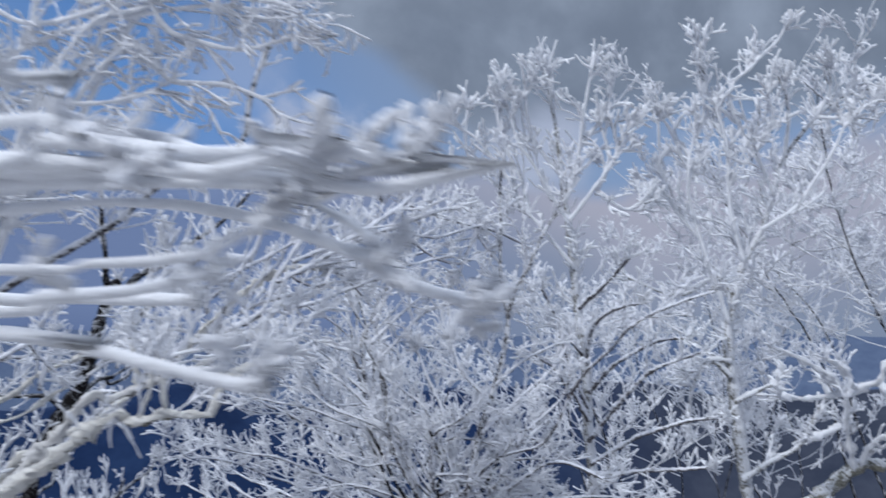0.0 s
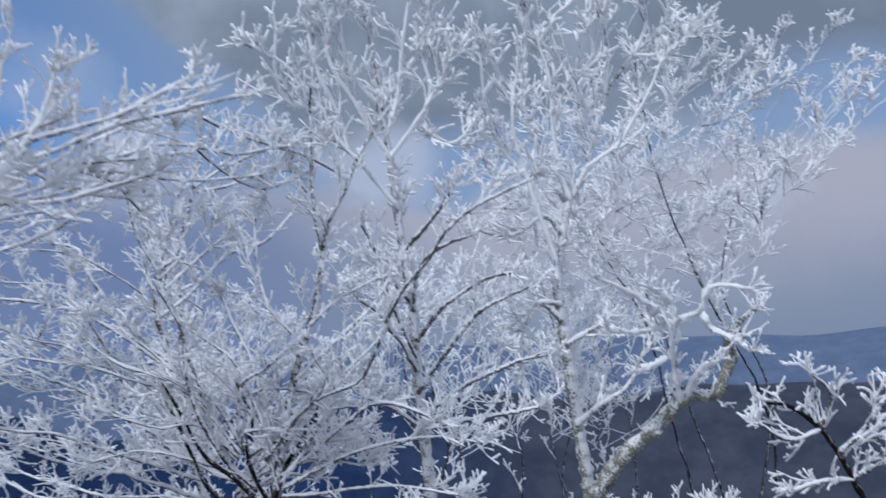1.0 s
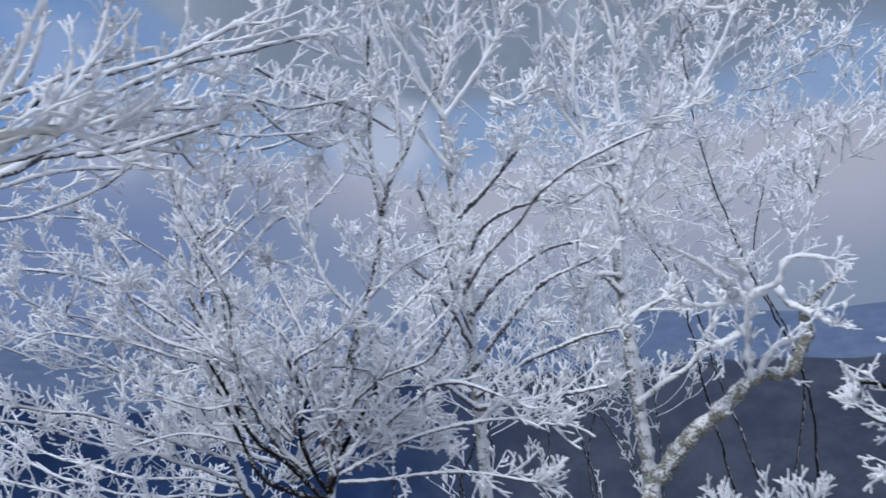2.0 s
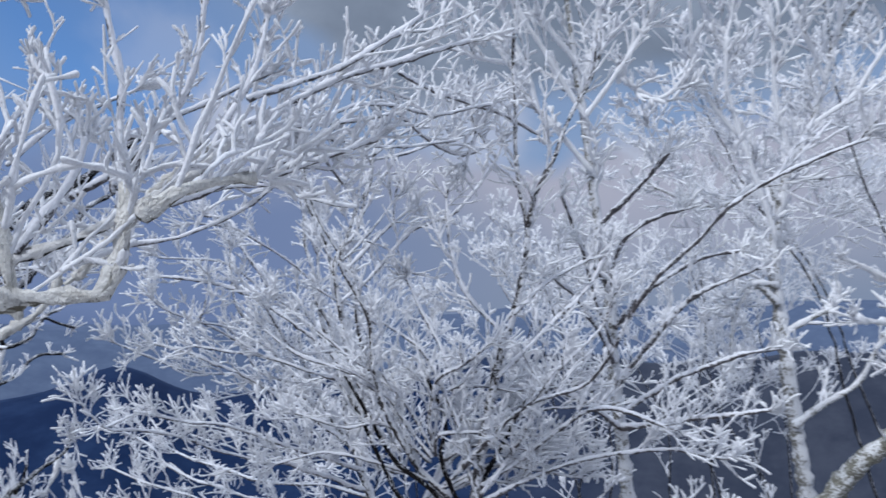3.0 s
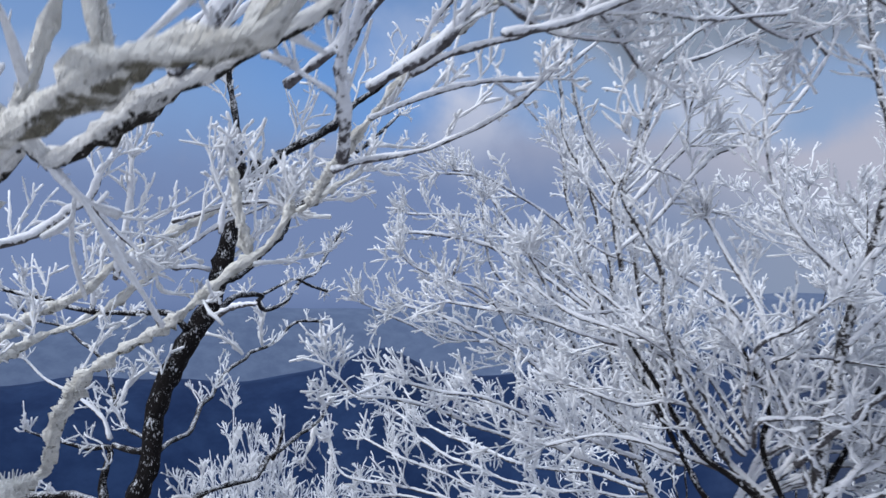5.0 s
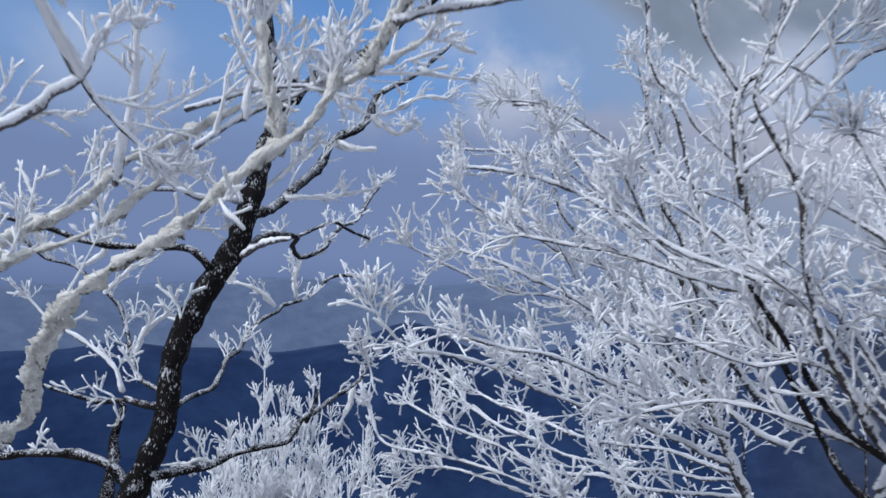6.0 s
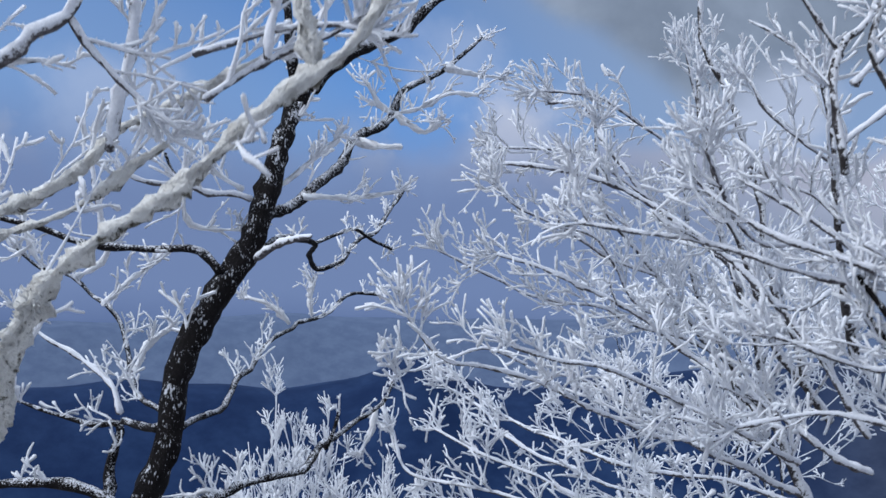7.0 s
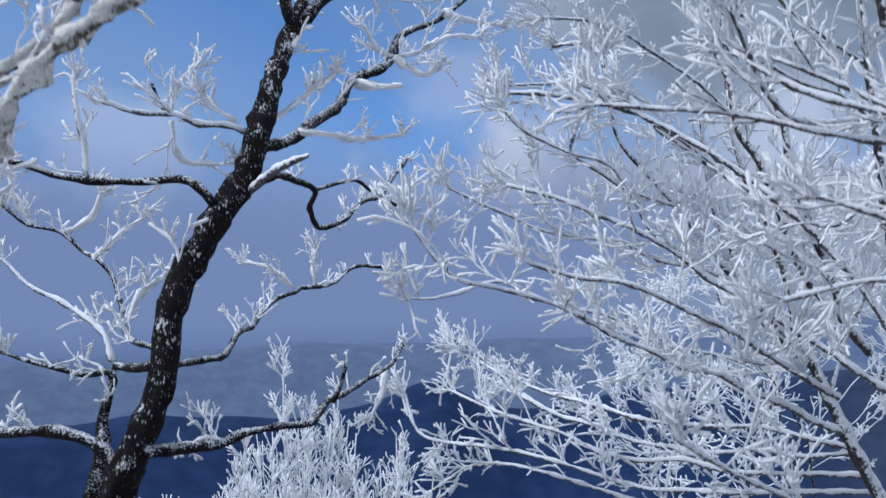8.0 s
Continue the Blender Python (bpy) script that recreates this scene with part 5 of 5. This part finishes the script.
limb(grey_tree, "trunk", (0.42, 3.96, 0.79, 0.0321), (0.40, 3.89, 1.18, 0.0301), (0.38, 3.83, 1.50, 0.0280), (0.38, 3.77, 1.82, 0.0259), (0.34, 3.71, 2.14, 0.0239), (0.32, 3.66, 2.39, 0.0218), (0.30, 3.61, 2.64, 0.0198), (0.27, 3.56, 2.89, 0.0158), (0.25, 3.51, 3.14, 0.0118), (0.21, 3.46, 3.39, 0.0098), (0.20, 3.43, 3.51, 0.0059), **crown)
limb(grey_tree, "pale", (0.32, 3.61, 2.38, 0.0137), (0.08, 3.53, 2.67, 0.0125), (-0.04, 3.47, 2.88, 0.0113), (-0.19, 3.42, 3.07, 0.0101), (-0.30, 3.38, 3.16, 0.0089), (-0.39, 3.34, 3.21, 0.0077), **crown)
limb(grey_tree, "pale", (0.30, 3.57, 2.64, 0.0137), (0.46, 3.52, 2.81, 0.0117), (0.58, 3.46, 3.01, 0.0097), (0.65, 3.41, 3.15, 0.0077), **crown)
limb(grey_tree, "pale", (0.29, 3.55, 2.76, 0.0137), (0.38, 3.48, 3.06, 0.0117), (0.41, 3.41, 3.26, 0.0097), (0.45, 3.35, 3.47, 0.0077), **crown)
limb(grey_tree, "pale", (0.08, 3.55, 2.67, 0.0137), (-0.00, 3.47, 2.98, 0.0117), (-0.09, 3.39, 3.22, 0.0097), (-0.08, 3.33, 3.40, 0.0077), **crown)
limb(grey_tree, "pale", (0.27, 3.53, 2.89, 0.0137), (0.10, 3.45, 3.13, 0.0117), (0.07, 3.38, 3.34, 0.0097), (0.13, 3.34, 3.43, 0.0077), **crown)
limb(grey_tree, "pale", (0.46, 3.55, 2.82, 0.0137), (0.60, 3.53, 2.68, 0.0107), (0.72, 3.48, 2.72, 0.0077), **crown)
limb(grey_tree, "pale", (0.38, 3.51, 3.07, 0.0137), (0.51, 3.44, 3.24, 0.0107), (0.57, 3.37, 3.40, 0.0077), **crown)
limb(grey_tree, "pale", (-0.04, 3.51, 2.90, 0.0137), (-0.22, 3.46, 2.95, 0.0117), (-0.29, 3.40, 3.10, 0.0097), (-0.26, 3.34, 3.27, 0.0077), **crown)
limb(grey_tree, "pale", (0.30, 3.57, 2.64, 0.0137), (0.15, 3.49, 2.88, 0.0117), (0.03, 3.42, 3.09, 0.0097), (-0.02, 3.36, 3.26, 0.0077), **crown)
limb(grey_tree, "pale", (0.46, 3.56, 2.79, 0.0137), (0.53, 3.48, 2.96, 0.0107), (0.49, 3.40, 3.16, 0.0077), **crown)
limb(grey_tree, "rimed", (0.38, 3.75, 1.82, 0.0119), (0.43, 3.60, 2.03, 0.0103), (0.55, 3.48, 2.11, 0.0088), (0.66, 3.36, 2.14, 0.0073), **low_arms)
limb(grey_tree, "rimed", (0.38, 3.80, 1.50, 0.0119), (0.23, 3.57, 1.76, 0.0095), (0.09, 3.37, 1.87, 0.0073), **low_arms)
limb(grey_tree, "rimed", (0.38, 3.82, 1.38, 0.0119), (0.60, 3.67, 1.66, 0.0103), (0.75, 3.54, 1.80, 0.0088), (0.98, 3.42, 1.88, 0.0073), **low_arms)
limb(grey_tree, "rimed", (0.39, 3.77, 1.66, 0.0119), (0.52, 3.64, 1.81, 0.0103), (0.73, 3.52, 1.92, 0.0088), (0.89, 3.40, 1.95, 0.0073), **low_arms)
limb(grey_tree, "rimed", (0.39, 3.84, 1.25, 0.0119), (0.66, 3.71, 1.41, 0.0103), (0.89, 3.59, 1.50, 0.0088), (1.05, 3.48, 1.53, 0.0073), **low_arms)
limb(grey_tree, "rimed", (0.39, 3.85, 1.19, 0.0119), (0.19, 3.64, 1.33, 0.0095), (-0.01, 3.43, 1.47, 0.0073), **low_arms)
limb(grey_tree, "rimed", (0.36, 3.74, 1.88, 0.0119), (0.22, 3.53, 2.06, 0.0095), (0.14, 3.32, 2.22, 0.0073), **low_arms)
limb(grey_tree, "rimed", (0.34, 3.70, 2.14, 0.0119), (0.50, 3.51, 2.27, 0.0095), (0.61, 3.32, 2.38, 0.0073), **low_arms)
limb(grey_tree, "rimed", (0.39, 3.85, 1.19, 0.0119), (0.71, 3.68, 1.23, 0.0095), (0.98, 3.51, 1.27, 0.0073), **low_arms)
limb(grey_tree, "rimed", (0.38, 3.79, 1.57, 0.0119), (0.27, 3.57, 1.82, 0.0095), (0.22, 3.36, 1.99, 0.0073), **low_arms)
birch_tree = tree("birch_tree", 1.38, 4.34, "pale grey birch with an open rimed crown", GREY_BARK, 0.8, 1.1, 4, thick=1.4, twig=RIME)
limb(birch_tree, "trunk", (1.36, 4.22, 0.73, 0.0378), (1.31, 4.14, 1.17, 0.0377), (1.27, 4.07, 1.60, 0.0335), (1.24, 4.01, 1.90, 0.0292), (1.25, 3.98, 2.07, 0.0271), (1.29, 3.94, 2.27, 0.0229), (1.34, 3.91, 2.43, 0.0208), (1.45, 3.88, 2.62, 0.0166), (1.52, 3.84, 2.82, 0.0145), (1.59, 3.80, 3.04, 0.0124), (1.78, 3.77, 3.27, 0.0103), (1.95, 3.75, 3.39, 0.0082), (2.15, 3.75, 3.43, 0.0062), **crown)
limb(birch_tree, "pale", (1.23, 3.91, 2.06, 0.0144), (1.14, 3.85, 2.33, 0.0135), (1.07, 3.80, 2.55, 0.0125), (1.02, 3.75, 2.78, 0.0116), (1.00, 3.70, 3.00, 0.0107), (1.10, 3.65, 3.25, 0.0098), (1.09, 3.60, 3.47, 0.0089), (1.08, 3.55, 3.68, 0.0080), **crown)
limb(birch_tree, "pale", (1.07, 3.82, 2.56, 0.0144), (0.92, 3.75, 2.75, 0.0122), (0.86, 3.69, 2.94, 0.0101), (0.84, 3.61, 3.25, 0.0080), **crown)
limb(birch_tree, "pale", (1.51, 3.81, 2.81, 0.0144), (1.40, 3.75, 3.04, 0.0133), (1.30, 3.70, 3.23, 0.0122), (1.27, 3.65, 3.45, 0.0112), (1.37, 3.62, 3.54, 0.0101), (1.52, 3.60, 3.66, 0.0091), (1.57, 3.57, 3.73, 0.0080), **crown)
limb(birch_tree, "pale", (1.58, 3.78, 3.04, 0.0144), (1.59, 3.70, 3.25, 0.0112), (1.56, 3.61, 3.44, 0.0080), **crown)
limb(birch_tree, "pale", (1.33, 3.86, 2.42, 0.0144), (1.25, 3.77, 2.78, 0.0122), (1.23, 3.68, 3.09, 0.0101), (1.17, 3.61, 3.31, 0.0080), **crown)
limb(birch_tree, "pale", (1.44, 3.84, 2.61, 0.0144), (1.65, 3.79, 2.76, 0.0122), (1.81, 3.73, 2.98, 0.0101), (1.90, 3.67, 3.19, 0.0080), **crown)
limb(birch_tree, "pale", (1.77, 3.75, 3.26, 0.0144), (1.89, 3.71, 3.24, 0.0112), (2.07, 3.66, 3.31, 0.0080), **crown)
limb(birch_tree, "pale", (1.31, 3.73, 3.24, 0.0144), (1.14, 3.65, 3.39, 0.0112), (1.12, 3.58, 3.53, 0.0080), **crown)
limb(birch_tree, "pale", (1.77, 3.75, 3.26, 0.0144), (1.83, 3.69, 3.40, 0.0112), (1.82, 3.62, 3.51, 0.0080), **crown)
limb(birch_tree, "pale", (1.00, 3.75, 3.02, 0.0144), (0.91, 3.67, 3.20, 0.0112), (0.84, 3.60, 3.28, 0.0080), **crown)
limb(birch_tree, "pale", (1.40, 3.77, 3.04, 0.0144), (1.50, 3.69, 3.25, 0.0112), (1.46, 3.62, 3.36, 0.0080), **crown)
limb(birch_tree, "grey", (1.29, 4.10, 1.14, 0.0187), (1.44, 4.09, 1.23, 0.0161), (1.61, 4.07, 1.33, 0.0134), (1.71, 4.03, 1.49, 0.0108), (1.78, 4.00, 1.65, 0.0082), **sparse)
limb(birch_tree, "grey", (1.26, 4.03, 1.60, 0.0187), (1.39, 4.00, 1.67, 0.0134), (1.49, 3.98, 1.71, 0.0082), **sparse)
limb(birch_tree, "grey", (1.25, 4.01, 1.74, 0.0187), (1.13, 3.97, 1.84, 0.0152), (1.02, 3.97, 1.68, 0.0117), (0.98, 3.99, 1.48, 0.0082), **sparse)
limb(birch_tree, "grey", (1.24, 4.00, 1.84, 0.0187), (1.10, 3.96, 1.84, 0.0134), (0.96, 3.94, 1.74, 0.0082), **sparse)
limb(birch_tree, "grey", (1.28, 3.94, 2.23, 0.0187), (1.18, 3.90, 2.33, 0.0152), (0.94, 3.88, 2.24, 0.0117), (0.65, 3.84, 2.34, 0.0082), **sparse)
crooked_tree = tree("crooked_tree", 1.12, 4.00, "crooked lichened stem with a looping rimed bough", LICHEN_BARK, 0.8)
limb(crooked_tree, "trunk", (1.30, 4.01, 0.71, 0.0475), (1.50, 3.95, 0.95, 0.0442), (1.66, 3.90, 1.08, 0.0410), (1.82, 3.86, 1.23, 0.0377), (1.91, 3.83, 1.27, 0.0345), (2.01, 3.82, 1.25, 0.0313), (2.07, 3.79, 1.35, 0.0312), (2.12, 3.75, 1.48, 0.0280), (2.09, 3.72, 1.56, 0.0249), (2.16, 3.69, 1.65, 0.0186), (2.26, 3.67, 1.72, 0.0124), **sparse)
limb(crooked_tree, "frost", (1.83, 3.83, 1.24, 0.0141), (1.76, 3.67, 1.46, 0.0120), (1.71, 3.51, 1.63, 0.0100), **sparse)
limb(crooked_tree, "frost", (1.80, 3.76, 1.66, 0.0141), (1.58, 3.65, 1.62, 0.0120), (1.39, 3.53, 1.64, 0.0100), **sparse)
limb(crooked_tree, "frost", (1.80, 3.76, 1.66, 0.0141), (1.63, 3.66, 1.77, 0.0127), (1.52, 3.57, 1.83, 0.0113), (1.35, 3.49, 1.90, 0.0100), **sparse)
limb(crooked_tree, "frost", (1.80, 3.76, 1.66, 0.0141), (1.89, 3.68, 1.69, 0.0130), (1.93, 3.61, 1.71, 0.0120), (1.97, 3.52, 1.82, 0.0110), (2.14, 3.45, 1.80, 0.0100), **sparse)
limb(crooked_tree, "frost", (1.97, 3.73, 1.72, 0.0141), (1.99, 3.67, 1.62, 0.0127), (2.07, 3.59, 1.55, 0.0113), (2.12, 3.51, 1.49, 0.0100), **sparse)
limb(crooked_tree, "frost", (1.84, 3.75, 1.66, 0.0141), (1.74, 3.61, 1.79, 0.0120), (1.61, 3.48, 1.84, 0.0100), **sparse)
limb(crooked_tree, "frost", (1.86, 3.82, 1.27, 0.0141), (1.90, 3.67, 1.39, 0.0120), (1.94, 3.53, 1.44, 0.0100), **sparse)
limb(crooked_tree, "frost", (1.80, 3.78, 1.52, 0.0141), (1.68, 3.67, 1.46, 0.0120), (1.53, 3.56, 1.42, 0.0100), **sparse)
low_tree = tree("low_tree", 2.62, 3.24, "low sparse rimed tree with dark stems on the slope", DARK_BARK, 0.8)
limb(low_tree, "trunk", (2.45, 3.23, 0.71, 0.0133), (2.38, 3.21, 0.85, 0.0125), (2.32, 3.19, 0.97, 0.0117), (2.24, 3.17, 1.09, 0.0109), (2.11, 3.16, 1.20, 0.0095), (1.98, 3.16, 1.23, 0.0080), **sparse)
limb(low_tree, "rimed", (2.24, 3.17, 1.09, 0.0106), (2.26, 3.09, 1.25, 0.0091), (2.16, 3.03, 1.35, 0.0077), **low_arms)
limb(low_tree, "rimed", (2.33, 3.19, 0.95, 0.0106), (2.45, 3.10, 1.13, 0.0091), (2.51, 3.02, 1.25, 0.0077), **low_arms)
limb(low_tree, "rimed", (2.24, 3.17, 1.09, 0.0106), (2.08, 3.14, 1.05, 0.0091), (1.91, 3.08, 1.14, 0.0077), **low_arms)
limb(low_tree, "rimed", (2.38, 3.21, 0.85, 0.0106), (2.20, 3.17, 0.86, 0.0091), (2.04, 3.13, 0.83, 0.0077), **low_arms)
limb(low_tree, "rimed", (2.32, 3.19, 0.97, 0.0106), (2.39, 3.12, 1.03, 0.0091), (2.46, 3.06, 1.05, 0.0077), **low_arms)
limb(low_tree, "rimed", (2.38, 3.21, 0.85, 0.0106), (2.46, 3.14, 0.92, 0.0091), (2.56, 3.07, 0.97, 0.0077), **low_arms)


def wild_tree(name, x, y, tall, wide, label, bark=GREY_BARK, stems=3, arms=7, fine=0.8, size=1.0, sides=4, shoots=8.0, group="", lean=(0.0, 0.0), thick=1.5, kinds=("grey", "rimed"), low=0.28, stem=None, bare=0.5, forks=4, girth=0.0035):
    """A frosted tree of its own growth: stems from the foot, each with rising arms."""
    tr = tree(name, x, y, label, bark, fine, size, sides, group, thick)
    x0, y0, z0 = tr["at"]
    for i in range(stems):
        a = rng.uniform(0, 6.28)
        out = wide * (0.10 if stems == 1 else 0.35)
        h = tall * rng.uniform(0.8, 1.0)
        ctrl = [(x0 + math.cos(a) * out * f + lean[0] * f + rng.normal(0, 0.03) * wide, y0 + math.sin(a) * out * f + lean[1] * f, z0 + h * f + 0.02, girth * tall * (1.05 - f) + 0.004)
                for f in (0.0, 0.2, 0.42, 0.62, 0.82, 1.0)]
        if i == 0:
            limb(tr, "trunk", *ctrl[1:], shoots=shoots, from_s=bare, forks=forks)
        else:
            limb(tr, stem or kinds[0], *ctrl, shoots=shoots, from_s=bare, forks=forks)
        c = np.array(ctrl)
        for j in range(arms):
            f = rng.uniform(low, 0.9) * 5
            k = int(f)
            s = c[k] + (c[k + 1] - c[k]) * (f - k)
            b = rng.uniform(0, 6.28)
            ln = wide * rng.uniform(0.3, 0.6) * (1.15 - f / 7)
            rise = rng.uniform(0.35, 1.1)
            limb(tr, kinds[j % 2],
                 (s[0], s[1], s[2], s[3] * 0.6),
                 (s[0] + math.cos(b) * ln * 0.5, s[1] + math.sin(b) * ln * 0.5, s[2] + ln * rise * 0.4, s[3] * 0.45),
                 (s[0] + math.cos(b + 0.3) * ln, s[1] + math.sin(b + 0.3) * ln, s[2] + ln * rise, 0.005), shoots=shoots, from_s=0.2, forks=forks)
    return tr


wild_tree("slope_tree", 3.95, 7.65, 6.3, 5.6, "tall rimed tree standing in thin mist", bark=DARK_LIMB, girth=0.0018, stems=4, arms=14, sides=3, size=1.1, fine=0.75, shoots=8.5, thick=1.6, kinds=("pale", "pale"), lean=(-0.3, 0.0), low=0.58, stem="dark", bare=0.5, forks=5)
for bx, by, bt in ((-0.6, 8.6, 5.1), (0.9, 8.0, 4.8), (2.2, 8.6, 5.1), (-2.0, 9.6, 5.5), (3.2, 9.4, 5.3)):
    wild_tree("misty_tree", bx, by, bt, 3.2, "far rimed tree pale in the mist", bark=DARK_LIMB, girth=0.0018, stems=3, arms=10, sides=3, size=1.1, fine=0.5, thick=1.4, group="rimed trees behind", kinds=("pale", "pale"), low=0.55, stem="dark", bare=0.35, forks=5)


def shrub(name, x, y, top, wide, label, stalks=60):
    """A dense bush of upright rimed stalks."""
    z = float(ground_height(x, y))
    root = tagged(new(name), label, "shrub", "rimed shrubs")
    root.location = (x, y, z)
    a, q = rng.uniform(0, 6.28, stalks), np.sqrt(rng.uniform(0, 1, stalks)) * wide
    h = (top - z) * rng.uniform(0.55, 1.0, stalks) * (1 - 0.35 * (q / wide) ** 2)
    t = np.linspace(0, 1, 10)[None, :]
    pts = np.stack([np.cos(a)[:, None] * q[:, None] * t**0.8, np.sin(a)[:, None] * q[:, None] * t**0.8, h[:, None] * t], -1)
    pts += np.cumsum(rng.normal(0, 0.008, pts.shape), axis=1)
    rad = np.linspace(0.012, 0.006, 10)[None] * np.ones((stalks, 1))
    part("base_wood", mesh_from("stems", *tubes(pts, rad * 0.55, 4), BRANCHLET), root)
    p1, r1 = sprout(pts, rad, 8, (0.35, 1.0), (0.12, 0.30), (14, 55), 5, 0.0036, 0.30, 0.12, 0.9)
    p2, r2 = sprout(p1, r1, 6, (0.15, 1.0), (0.05, 0.13), (20, 55), 4, 0.0035, 0.25, 0.14, 0.95)
    p3, r3 = sprout(p2, r2, 1, (0.2, 0.9), (0.03, 0.07), (20, 50), 3, 0.0034, 0.2, 0.15, 0.9)
    part("spray", mesh_from("twigs", *joined([tubes(p1, r1, 4), tubes(p2, r2, 3), tubes(p3, r3, 3)]), TWIG_RIME), root, "upright white rimed twigs", "stuff")
    return root


shrub("shrub", -3.58, 4.98, 1.30, 0.42, "dense rimed bush with an upright fan of white twigs", 80)
shrub("shrub", -3.02, 4.92, 0.92, 0.36, "rimed bush with drooping white sprays", 60)
shrub("shrub", -3.55, 4.40, 0.78, 0.50, "low rimed bush below the dark tree", 60)
shrub("shrub", 1.55, 3.27, 0.86, 0.50, "low rimed bush below the birch", 40)
